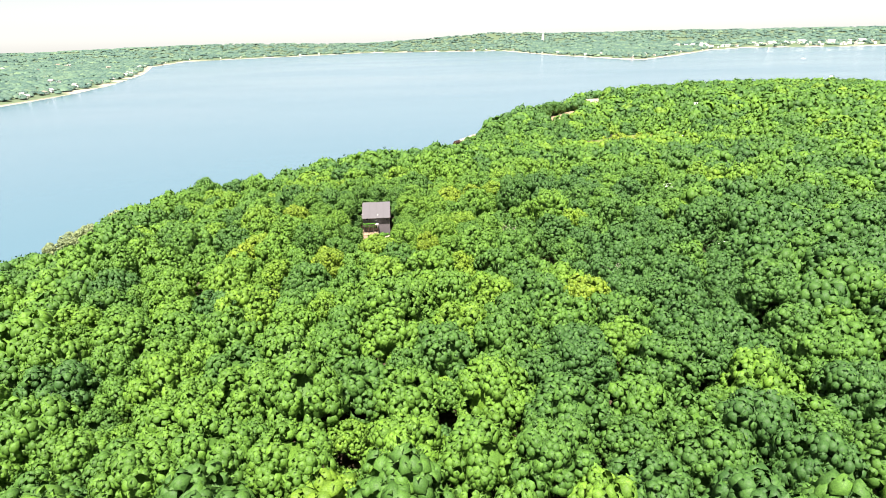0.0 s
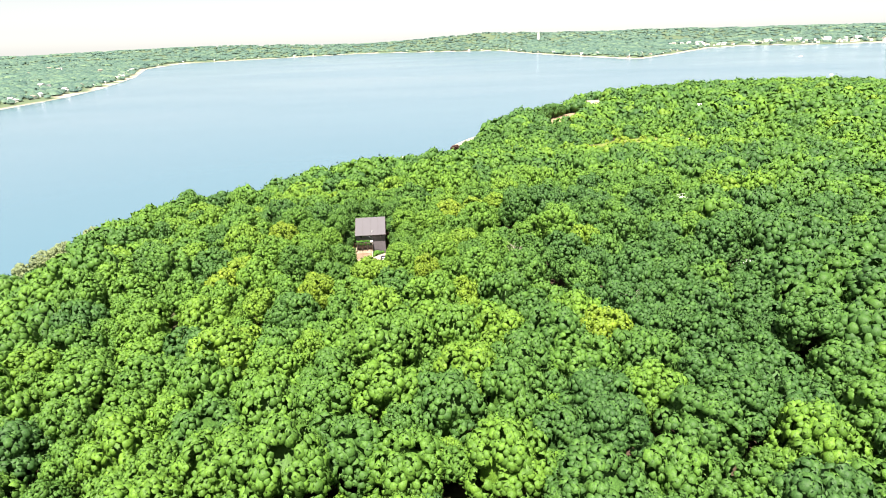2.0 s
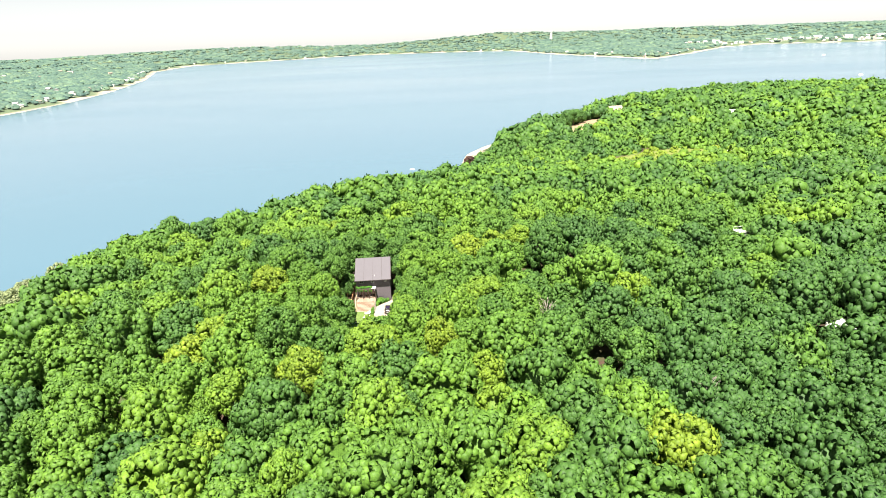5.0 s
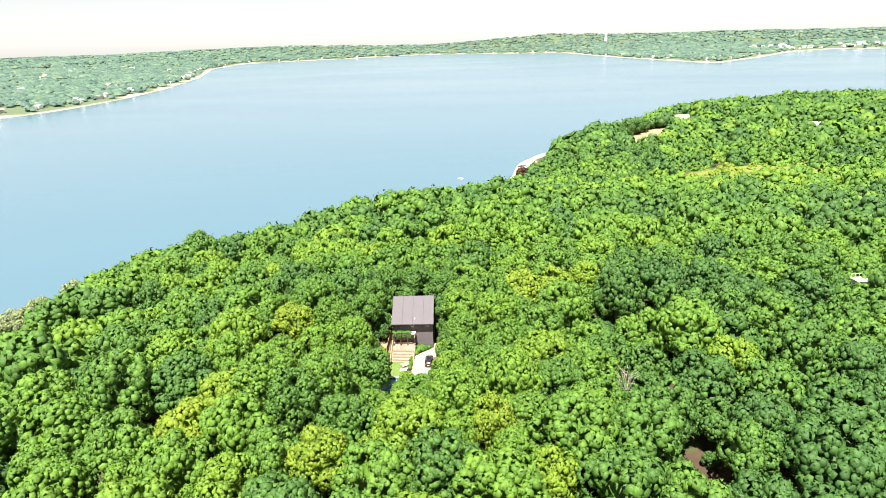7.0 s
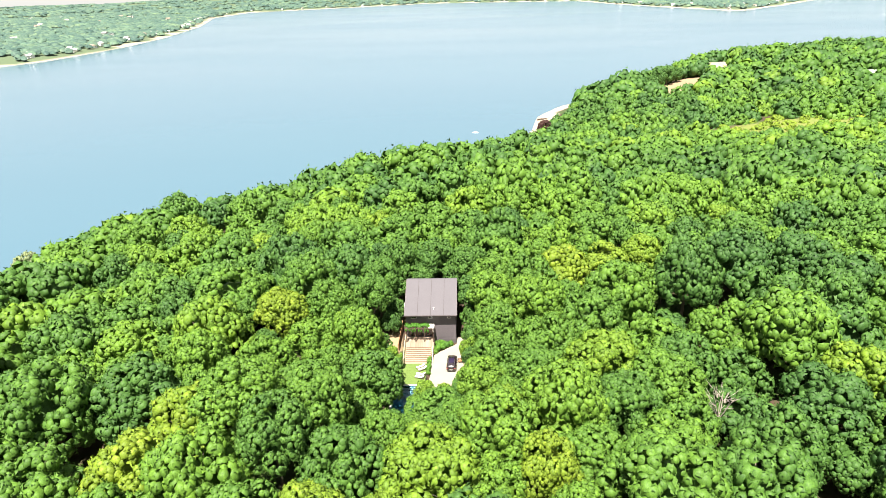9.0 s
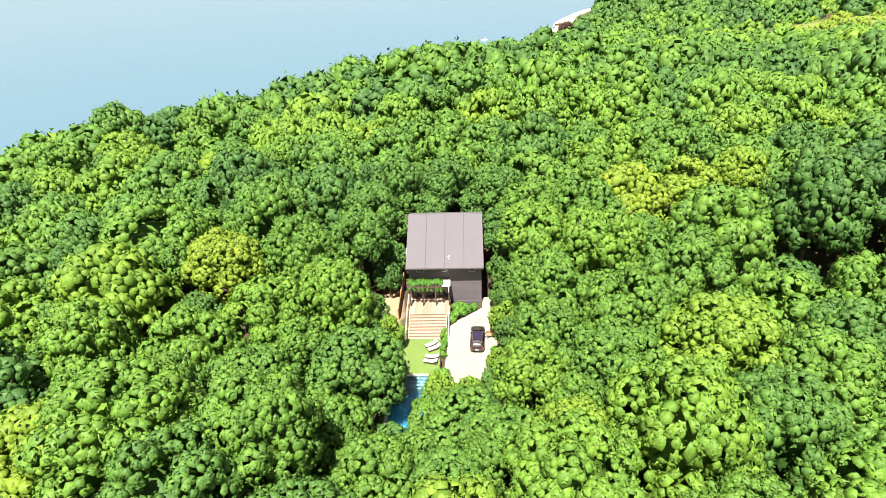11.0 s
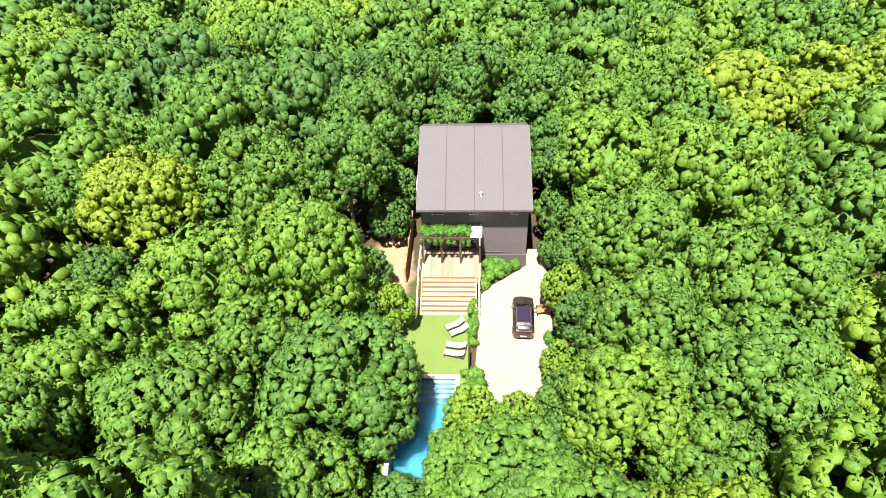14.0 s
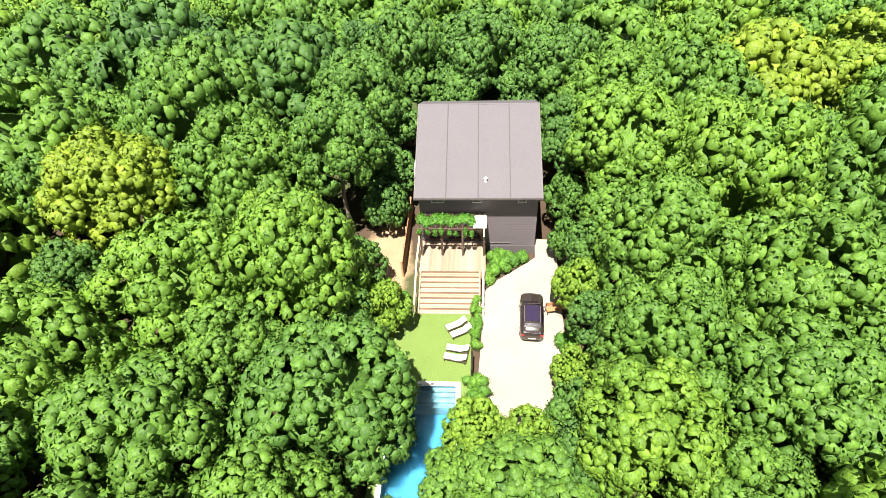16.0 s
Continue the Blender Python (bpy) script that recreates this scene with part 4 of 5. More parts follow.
for k, (u0, u1) in enumerate(DOORS):
    d = part("patio_door", pierced(u0, u1, -4.28, -2.05, WV0 + 0.02, WV0 + 0.12, [(u0 + 0.1, (u0 + u1) / 2 - 0.05, -4.18, -2.15), ((u0 + u1) / 2 + 0.05, u1 - 0.1, -4.18, -2.15)]), REDWOOD, house, "reddish wooden glazed patio door")
    part("pane", box(u0 + 0.1, (u0 + u1) / 2 - 0.05, WV0 + 0.06, WV0 + 0.08, -4.18, -2.15), PANE, d)
    part("pane", box((u0 + u1) / 2 + 0.05, u1 - 0.1, WV0 + 0.06, WV0 + 0.08, -4.18, -2.15), PANE, d)
    part("door_handle", rod(((u0 + u1) / 2 - 0.1, WV0 - 0.02, -3.3), ((u0 + u1) / 2 - 0.1, WV0 - 0.02, -3.1), 0.015), ALLOY, d)
vent = part("vent_pipe", rod((5.85, 1.35, 1.6), (5.85, 1.35, 2.15), 0.11, 12), WHITE, house, "short white roof vent pipe")
part("cowl", rod((5.85, 1.35, 2.15), (5.85, 1.35, 2.27), 0.17, 12, 0.05), WHITE, vent)
part("side_box", box(-0.22, 0.27, 3.2, 4.9, 0.7, 1.7), WHITE, house, "white box window on the side wall", bevel=0.03)

# ---- pergola with its climber ----
pergola = thing("pergola", SITE @ pose(0, 0, -4.3), "dark timber pergola carrying a climbing vine", "pergola")
for u in (0.45, 2.2, 3.95, 5.75):
    part("post", box(u - 0.09, u + 0.09, -1.05, -0.87, 0, 2.9), DARKWOOD, pergola, bevel=0.01)
part("front_beam", box(0.2, 5.95, -1.08, -0.96, 2.9, 3.12), DARKWOOD, pergola, bevel=0.01)
part("wall_beam", box(0.3, 5.85, 0.79, 0.9, 2.9, 3.12), DARKWOOD, pergola, bevel=0.01)
rafter = part("rafter", box(-0.035, 0.035, -1.25, 0.9, 3.12, 3.26), DARKWOOD, pergola)
rafter.matrix_basis = pose(0.35, 0, 0)
for k in range(1, 13):
    again(rafter, pergola, pose(0.35 + k * 0.455, 0, 0))
part("cover_panel", box(4.85, 5.95, -1.2, 0.35, 3.27, 3.33), WHITE, pergola, "pale flat cover panel")
part("end_post", box(5.68, 5.8, -1.3, -1.18, 2.4, 3.75), TRIM, pergola, bevel=0.01)
vine = thing("climbing_vine", SITE @ pose(0, 0, -4.3), "bright green climbing vine draped over the pergola", "vine")
vr = np.random.default_rng(5)
blobs = [((0.5 + k * 0.42, vr.uniform(-0.55, -0.2), 3.4 + vr.uniform(-0.05, 0.15)), (0.42, vr.uniform(0.6, 0.8), 0.24)) for k in range(11)]
blobs += [((0.4 + k * 0.62 + vr.uniform(-0.1, 0.1), -1.2, 2.9 - vr.uniform(0, 0.3)), (0.2, 0.12, vr.uniform(0.25, 0.55))) for k in range(8)]
leafy("foliage", vr, blobs, 1900, 0.075, VINE_LEAF, vine)
for u in (0.5, 3.9):
    part("stem", rod((u, -1.12, 0), (u + 0.08, -1.1, 3.2), 0.035, 6), BARK, vine)

# ---- deck and garden steps ----
deck = thing("deck", SITE @ pose(0, 0, -4.3), "sunlit pale timber deck before the house", "deck")
part("frame", box(0.3, 5.85, -2.85, 0.85, -0.35, -0.045), TIMBER, deck)
plank = part("plank", box(-0.095, 0.095, -2.92, 0.87, -0.04, 0), PLANK, deck, bevel=0.006)
plank.matrix_basis = pose(0.4, 0, 0)
for k in range(1, 28):
    again(plank, deck, pose(0.4 + k * 0.2, 0, 0))
part("skirt", box(0.3, 5.85, -2.9, -2.86, -0.9, -0.06), TIMBER, deck)
steps = thing("garden_steps", SITE @ pose(0, 0, YARD), "broad pale timber garden steps down to the lawn", "steps")
for k in range(8):
    z, v = 1.42 - (k + 1) * 0.165, -2.92 - (k + 1) * 0.44
    for j in (0, 1):
        b = part("tread", box(0.5, 5.35, v + 0.005 + j * 0.22, v + 0.215 + j * 0.22, z - 0.05, z), PLANK, steps, bevel=0.006)
    part("riser", box(0.52, 5.33, v + 0.40, v + 0.425, z - 0.02, z + 0.115), RISER, steps)
for u in (0.38, 5.36):
    part("stringer", prism([(-2.93, 1.42), (-6.5, 0.14), (-6.5, -0.1), (-2.93, 0.6)], "x", u, u + 0.1), TIMBER, steps)
rail = thing("handrail", SITE @ pose(0, 0, YARD), "pale timber handrail beside the deck and steps", "handrail")
for v, z in ((0.3, 1.42), (-1.3, 1.42), (-2.85, 1.42), (-4.6, 0.72), (-6.3, 0.1)):
    part("post", box(0.1, 0.2, v - 0.05, v + 0.05, z - 0.6 if z > 0.2 else 0, z + 0.95), PALEWOOD, rail, bevel=0.008)
part("top_rail", box(0.07, 0.23, -2.95, 0.4, 2.37, 2.43), PALEWOOD, rail, bevel=0.008)
part("slope_rail", prism([(-2.9, 2.37), (-2.9, 2.43), (-6.4, 1.08), (-6.4, 1.02)], "x", 0.08, 0.22), PALEWOOD, rail)
part("mid_rail", box(0.12, 0.18, -2.85, 0.3, 1.85, 1.93), PALEWOOD, rail)
cheek = thing("timber_wall", SITE @ pose(0, 0, YARD), "pale low timber wall stepping down beside the drive", "wall")
for k in range(5):
    part("board", box(5.62, 5.78, -2.9 - (k + 1) * 0.75, -2.9 - k * 0.75 - 0.01, -0.1, 1.55 - k * 0.24), TRIM, cheek, bevel=0.008)
fence = thing("side_fence", SITE @ pose(0, 0, YARD), "russet brown timber fence along the house side", "fence")
for k in range(16):
    part("board", box(-1.22, -1.16, -2.2 + k * 0.56, -2.2 + k * 0.56 + 0.54, -0.05, 1.7), RUSSET, fence)
for k in range(5):
    part("post", box(-1.34, -1.225, -2.2 + k * 2.2, -2.08 + k * 2.2, -0.1, 1.8), TIMBER, fence)

# ---- lawn and pool ----
LU0, LU1, LV0, LV1 = -1.7, 4.75, -24.0, -6.35
lawn = new("lawn", bpy.data.meshes.new("lawn"))
bm = pierced(LU0, LU1, LV0, LV1, 0, 1, [(POOL[0] - 0.32, POOL[1] + 0.32, POOL[2] - 0.32, POOL[3] + 0.32)])
bm.transform(Matrix(((1, 0, 0, 0), (0, 0, 1, 0), (0, -0.5, 0, 0), (0, 0, 0, 1))))
bmesh.ops.recalc_face_normals(bm, faces=bm.faces[:])
bm.to_mesh(lawn.data)
bm.free()
lawn.data.materials.append(TURF)
lawn.matrix_world = SITE @ pose(0, 0, YARD + 0.05)
tagged(lawn, "small mown green lawn between steps and pool", "lawn", kind="structure")
gr = np.random.default_rng(8)
gu, gv = gr.uniform(LU0, LU1, 9000), gr.uniform(-12.85, LV1, 9000)
ga, gh = gr.uniform(0, 6.3, 9000), gr.uniform(0.02, 0.05, 9000)
gv3 = np.stack([np.stack([gu + 0.02 * np.cos(ga), gv + 0.02 * np.sin(ga), 0 * gu], -1), np.stack([gu - 0.02 * np.cos(ga), gv - 0.02 * np.sin(ga), 0 * gu], -1),
                np.stack([gu + gr.normal(0, 0.03, 9000), gv + gr.normal(0, 0.03, 9000), gh], -1)], 1).reshape(-1, 3)
grass = new("grass", quick_mesh("grass", gv3, None, np.arange(27000).reshape(9000, 3), {"tint": np.repeat(gr.uniform(0.3, 1, 9000), 3)}))
grass.data.materials.append(leaf_material("leaf_grass", False, [(0.0, (0.10, 0.175, 0.034)), (1.0, (0.15, 0.22, 0.05))]))
grass.matrix_world = SITE @ pose(0, 0, YARD + 0.05)
tagged(grass, "short green grass blades on the lawn", "grass", kind="stuff")
pool = thing("swimming_pool", SITE @ pose(0, 0, YARD), "rectangular blue swimming pool with pale stone coping", "pool")
u0, u1, v0, v1 = POOL
bm = box(u0, u1, v0, v0 + 0.2, -1.7, 0.06)
for a in ((u0 - 0.2, u0, v0, v1), (u1, u1 + 0.2, v0, v1), (u0 - 0.2, u1 + 0.2, v1, v1 + 0.2), (u0 - 0.2, u1 + 0.2, v0 - 0.2, v0)):
    box(*a, -1.7, 0.055, bm=bm)
box(u0 - 0.2, u1 + 0.2, v0 - 0.2, v1 + 0.2, -1.9, -1.7, bm=bm)
part("basin", bm, TILE, pool)
for k in range(4):
    part("pool_step", box(u0 + 0.9, u1, v1 - 0.32 * (k + 1), v1 - 0.32 * k, -1.7, -0.16 - 0.2 * k), POOLSTEP, pool, "pale grey submerged pool step")
surf = part("water_surface", box(u0, u1, v0 + 0.2, v1, -0.10, -0.09), POOLWATER, pool, "clear blue pool water")
surf.visible_shadow = False
for a, b, n, along in ((u0 - 0.32, u1 + 0.32, 8, "top"), (u0 - 0.32, u1 + 0.32, 8, "bottom"), (v0, v1, 14, "left"), (v0, v1, 14, "right")):
    w = (b - a) / n
    for k in range(n):
        lo, hi = a + k * w + 0.006, a + (k + 1) * w - 0.006
        c = {"top": (lo, hi, v1 - 0.03, v1 + 0.34), "bottom": (lo, hi, v0 - 0.34, v0 + 0.22), "left": (u0 - 0.34, u0 + 0.03, lo, hi), "right": (u1 - 0.03, u1 + 0.34, lo, hi)}[along]
        part("coping_stone", box(*c, 0.06, 0.13), STONE, pool, bevel=0.012)
kerb = thing("stone_kerb", SITE @ pose(0, 0, YARD), "pale stone kerb along the lawn edge", "kerb")
for k in range(9):
    part("kerb_stone", box(-1.86, -1.71, -13.0 + k * 0.75, -13.0 + k * 0.75 + 0.735, -0.1, 0.16), STONE, kerb, bevel=0.012)

# ---- drive ----
drv = new("driveway", bpy.data.meshes.new("driveway"))
edge = [(5.5, -5.6), (5.55, -9.0), (5.3, -12.5), (5.6, -15.0), (6.6, -17.5), (9.0, -20.5), (13.0, -24.0), (15.5, -23.0), (13.2, -19.0), (12.2, -14.0),
        (12.0, -8.0), (12.1, -2.0), (12.3, 2.5), (10.35, 2.6), (10.3, 0.2), (9.4, -0.6), (8.2, -1.6), (6.8, -2.7), (5.9, -3.8)]
bm = prism(edge, "z", -0.4, 0.0)
bm.to_mesh(drv.data)
bm.free()
drv.data.materials.append(SHELL)
drv.matrix_world = SITE @ pose(0, 0, YARD + 0.07)
tagged(drv, "bright crushed-shell driveway beside the lawn", "driveway", kind="structure")

# ---- planting round the yard ----
sr = np.random.default_rng(14)


def shrub(u, v, r, h, label="rounded green garden shrub", group="garden shrubs", leaves=420, name="shrub"):
    root = thing(name, SITE @ pose(u, v, YARD), label, "shrub", group)
    blobs = [((sr.normal(0, r * 0.35), sr.normal(0, r * 0.35), h * sr.uniform(0.4, 0.68)), (r * sr.uniform(0.45, 0.7), r * sr.uniform(0.45, 0.7), h * sr.uniform(0.28, 0.42))) for _ in range(6)]
    blobs.append(((0, 0, h * 0.3), (r * 0.85, r * 0.85, h * 0.36)))
    leafy("foliage", sr, blobs, leaves, 0.075, SHRUB_LEAF, root)
    part("stem", rod((0, 0, -0.1), (0, 0, h * 0.4), 0.04, 6), BARK, root)


for u, v, r, h in ((6.5, -1.9, 0.8, 1.25), (7.4, -1.1, 0.85, 1.3), (8.3, -0.6, 0.8, 1.2), (9.2, -0.25, 0.6, 1.0), (6.2, -2.9, 0.6, 0.95), (7.0, -0.4, 0.8, 1.3), (8.0, 0.05, 0.6, 1.1)):
    shrub(u, v, r, h)
for u, v, r, h in ((5.1, -6.3, 0.5, 1.1), (5.15, -7.4, 0.55, 0.9), (5.1, -8.6, 0.5, 1.0), (5.2, -9.7, 0.5, 0.8), (5.05, -13.2, 0.7, 1.2), (5.3, -14.6, 0.9, 1.5), (5.2, -5.2, 0.4, 0.9)):
    shrub(u, v, r, h, "loose green border shrub beside the drive", "border shrubs", 300)
for u, v, r, h in ((-1.3, -5.2, 0.9, 1.6), (-1.9, -4.0, 0.8, 1.4), (-2.1, -8.3, 1.0, 2.0), (-2.4, -11.0, 1.1, 2.2), (11.8, -9.4, 0.9, 1.2), (11.4, -12.6, 0.9, 1.0), (12.2, -4.0, 1.0, 1.5)):
    shrub(u, v, r, h, "leafy wild shrub at the wood's edge", "edge shrubs", 420)
panel = thing("screen_panel", SITE @ pose(4.86, -11.9, YARD), "narrow dark metal screen at the lawn corner", "screen")
part("panel", box(-0.04, 0.04, -0.75, 0.75, 0.1, 1.25), IRON, panel, bevel=0.008)
for v in (-0.78, 0.78):
    part("post", box(-0.05, 0.05, v - 0.05, v + 0.05, -0.05, 1.35), IRON, panel)
bench = thing("garden_bench", SITE @ pose(11.45, -6.1, YARD + 0.07, 0, 0, 12), "weathered brown wooden garden bench beside the car", "bench")
for k in range(4):
    part("seat_slat", box(-0.75, 0.75, -0.24 + k * 0.125, -0.13 + k * 0.125, 0.42, 0.45), RUSSET, bench)
for k in range(3):
    part("back_slat", box(-0.75, 0.75, 0.27, 0.3, 0.52 + k * 0.13, 0.62 + k * 0.13), RUSSET, bench)
for x in (-0.7, 0.7):
    for y, h in ((-0.22, 0.42), (0.25, 0.92)):
        part("leg", box(x - 0.03, x + 0.03, y - 0.03, y + 0.03, 0, h), DARKWOOD, bench)


# ---- sun loungers ----
def lounger(cloth, label):
    root = thing("sun_lounger", Matrix.Identity(4), label, "lounger", "loungers on the lawn")
    part("frame", pierced(-0.95, 0.95, -0.32, 0.32, 0, 1, [(-0.88, 0.88, -0.25, 0.25)]), DARKWOOD, root)
    fr = root.children[0].data
    fr.transform(Matrix(((1, 0, 0, 0), (0, 0, 1, 0), (0, 0.06, 0, 0.27), (0, 0, 0, 1))))
    for x in (-0.85, 0.85):
        for y in (-0.28, 0.28):
            part("leg", box(x - 0.03, x + 0.03, y - 0.03, y + 0.03, 0, 0.27), DARKWOOD, root)
    part("mattress", box(-0.93, 0.28, -0.29, 0.29, 0.335, 0.43), cloth, root, bevel=0.03)
    part("strap", box(-0.36, -0.31, -0.30, 0.30, 0.34, 0.436), DARKWOOD, root)
    bm = box(0, 0.72, -0.29, 0.29, 0, 0.1)
    bm.transform(pose(0.32, 0, 0.345, 0, -28, 0))
    part("backrest", bm, cloth, root, bevel=0.03)
    part("prop", rod((0.8, -0.2, 0.3), (0.75, -0.2, 0.55), 0.015, 6), DARKWOOD, root)
    return root


spot = lambda u, v, a: SITE @ pose(u, v, YARD + 0.05, 0, 0, a)
first = lounger(CREAM, "cream cushioned dark wooden sun lounger on the lawn")
first.matrix_world = spot(3.55, -7.75, 28) @ Matrix.Scale(0.92, 4)
copy_thing(first, spot(3.95, -8.45, 28))
white = lounger(CUSHION, "white cushioned dark wooden sun lounger on the lawn")
white.matrix_world = spot(3.75, -10.1, -10) @ Matrix.Scale(0.92, 4)
copy_thing(white, spot(3.6, -10.95, -12))

# ---- the parked car ----
car = thing("car", SITE @ pose(9.5, -7.0, YARD + 0.07, 0, 0, -3), "black parked estate car on the pale drive", "car")
SECTIONS = [(-2.32, 0.52, 0.45, 0.75, 0.44, 0.80), (-2.22, 0.76, 0.30, 0.95, 0.62, 1.02), (-1.95, 0.90, 0.24, 1.02, 0.66, 1.30), (-1.3, 0.92, 0.22, 1.02, 0.64, 1.47),
            (-0.3, 0.93, 0.22, 1.01, 0.64, 1.50), (0.35, 0.93, 0.22, 1.00, 0.62, 1.44), (0.75, 0.92, 0.22, 0.99, 0.64, 1.22), (1.10, 0.92, 0.22, 0.97, 0.72, 1.01),
            (1.75, 0.90, 0.24, 0.90, 0.70, 0.93), (2.15, 0.74, 0.30, 0.78, 0.58, 0.80), (2.32, 0.46, 0.42, 0.62, 0.40, 0.65)]
bm, rings = bmesh.new(), []
for y, w, zb, zm, wr, zr in SECTIONS:
    half = [(0, zb), (w * 0.85, zb), (w, zb + 0.15), (w, (zb + zm) / 2), (w * 0.97, zm), (wr, zr - 0.03), (wr * 0.7, zr), (0, zr + 0.02)]
    ring = [(x, z) for x, z in half] + [(-x, z) for x, z in half[-2:0:-1]]
    rings.append([bm.verts.new((x, y, z)) for x, z in ring])
for a, b in zip(rings, rings[1:]):
    for k in range(len(a)):
        n = (k + 1) % len(a)
        bm.faces.new((a[k], a[n], b[n], b[k]))
bm.faces.new(rings[0]), bm.faces.new(rings[-1][::-1])
bmesh.ops.recalc_face_normals(bm, faces=bm.faces[:])
body = part("body", bm, CARBLACK, car, "glossy black car body", smooth=True)
for sx in (-1, 1):
    q = [(0.50, 1.03), (-0.35, 1.04), (-1.25, 1.05), (-1.75, 1.06), (-1.25, 1.40), (-0.3, 1.43), (0.28, 1.37)]
    bm = bmesh.new()
    vs = [bm.verts.new((sx * (0.935 - (z - 1.0) * 0.60), y, z)) for y, z in q]
    bm.faces.new(vs)
    bmesh.ops.solidify(bm, geom=bm.faces[:], thickness=0.02)
    part("side_window", bm, CARGLASS, car)
    for y, up in ((1.42, 0), (-1.42, 0)):
        wheel = part("wheel", rod((sx * 0.72, y, 0.33), (sx * 0.94, y, 0.33), 0.33, 24), RUBBER, car, bevel=0.02)
        part("rim", rod((sx * 0.935, y, 0.33), (sx * 0.955, y, 0.33), 0.21, 10), ALLOY, wheel)
    mir = box(sx * 0.95 - 0.1, sx * 0.95 + 0.1, 0.50, 0.62, 0.98, 1.12)
    part("wing_mirror", mir, FASCIA, car, bevel=0.02)
    part("headlight", box(sx * 0.62 - 0.17, sx * 0.62 + 0.17, 2.06, 2.22, 0.62, 0.74), LAMP_CLEAR, car, bevel=0.02)
    part("tail_light", box(sx * 0.70 - 0.12, sx * 0.70 + 0.12, -2.28, -2.18, 0.80, 0.95), LAMP_RED, car, bevel=0.02)
    part("roof_rail", box(sx * 0.60 - 0.02, sx * 0.60 + 0.02, -1.5, 0.2, 1.49, 1.54), ALLOY, car)
bm = bmesh.new()
bm.faces.new([bm.verts.new(p) for p in ((-0.74, 1.02, 1.075), (0.74, 1.02, 1.075), (0.58, 0.42, 1.475), (-0.58, 0.42, 1.475))])
bmesh.ops.solidify(bm, geom=bm.faces[:], thickness=-0.02)
part("windscreen", bm, CARGLASS, car)
bm = bmesh.new()
bm.faces.new([bm.verts.new(p) for p in ((0.66, -2.19, 1.075), (-0.66, -2.19, 1.075), (-0.58, -1.55, 1.475), (0.58, -1.55, 1.475))])
bmesh.ops.solidify(bm, geom=bm.faces[:], thickness=-0.02)
part("rear_window", bm, CARGLASS, car)
part("sunroof", box(-0.5, 0.5, -1.35, 0.25, 1.505, 1.535), CARGLASS, car, "dark tinted glass roof panel", bevel=0.01)
part("number_plate", box(-0.26, 0.26, -2.33, -2.30, 0.55, 0.67), WHITE, car)


# ---- other houses among the trees ----
def cottage(name, x, y, z, a, w, d, h, rise, wall, roof, label, eaves=0.5, windows=3, category="house", group=""):
    """A plain gabled house: ridge along its local x."""
    root = thing(name, pose(x, y, z, 0, 0, a), label, category, group)
    holes_ = []
    for k in range(windows):
        c = -w / 2 + (k + 0.5) * w / windows
        holes_.append((c - 0.5, c + 0.5, h * 0.35, h * 0.75))
    part("front_wall", pierced(-w / 2, w / 2, 0, h, -d / 2, -d / 2 + 0.25, holes_), wall, root)
    part("back_wall", box(-w / 2, w / 2, d / 2 - 0.25, d / 2, 0, h), wall, root)
    for sx in (-w / 2, w / 2 - 0.25):
        part("gable_wall", prism([(-d / 2 + 0.25, 0), (d / 2 - 0.25, 0), (d / 2 - 0.25, h), (0, h + rise * (1 - 0.5 / d)), (-d / 2 + 0.25, h)], "x", sx, sx + 0.25), wall, root)
    for sy in (-1, 1):
        t = rise / (d / 2)
        e_ = d / 2 + eaves
        part("roof", prism([(0, h + rise + 0.18), (sy * e_, h - eaves * t + 0.18), (sy * e_, h - eaves * t), (0, h + rise)], "x", -w / 2 - eaves, w / 2 + eaves), roof, root)
    for a0, a1, b0, b1 in holes_:
        win = part("window", pierced(a0, a1, b0, b1, -d / 2 - 0.03, -d / 2 + 0.1, [(a0 + 0.08, a1 - 0.08, b0 + 0.08, b1 - 0.08)]), WHITE, root)
        part("pane", box(a0 + 0.08, a1 - 0.08, -d / 2 + 0.02, -d / 2 + 0.04, b0 + 0.08, b1 - 0.08), PANE, win)
    return root


GREYROOF = rough_paint("grey_shingle", (0.26, 0.27, 0.27), (0.36, 0.37, 0.37), 0.5, 0.85, fine=5)
BROWNROOF = rough_paint("brown_shingle", (0.24, 0.19, 0.15), (0.34, 0.28, 0.23), 0.5, 0.85, fine=5)
PALEWALL = rough_paint("pale_clapboard", (0.52, 0.50, 0.46), (0.64, 0.62, 0.58), 0.8, 0.8, fine=6)
BLUEWALL = rough_paint("slate_blue_clapboard", (0.16, 0.19, 0.25), (0.22, 0.25, 0.31), 0.8, 0.8, fine=6)
gz = lambda x, y: float(height(x, y))
cottage("house", 89.5, 175.5, -4.9, 62, 5.6, 5.2, 3.4, 1.4, BLUEWALL, WHITE, "house with a bright white roof among trees")
deckhouse = thing("roof_terrace", pose(93.5, 234, gz(93.5, 234), 0, 0, 10), "white flat-roofed outbuilding with a roof railing", "outbuilding")
top = 3.2 - gz(93.5, 234)
part("wall", box(-1.6, 1.6, -1.3, 1.3, 0, top), PALEWALL, deckhouse)
part("roof", box(-1.9, 1.9, -1.6, 1.6, top, top + 0.2), WHITE, deckhouse, "flat white roof", bevel=0.03)
for x in (-1.8, -0.6, 0.6, 1.8):
    part("railing_post", rod((x, 1.5, top + 0.2), (x, 1.5, top + 1.2), 0.04, 6), WHITE, deckhouse)
part("railing", box(-1.85, 1.85, 1.47, 1.53, top + 1.15, top + 1.22), WHITE, deckhouse)
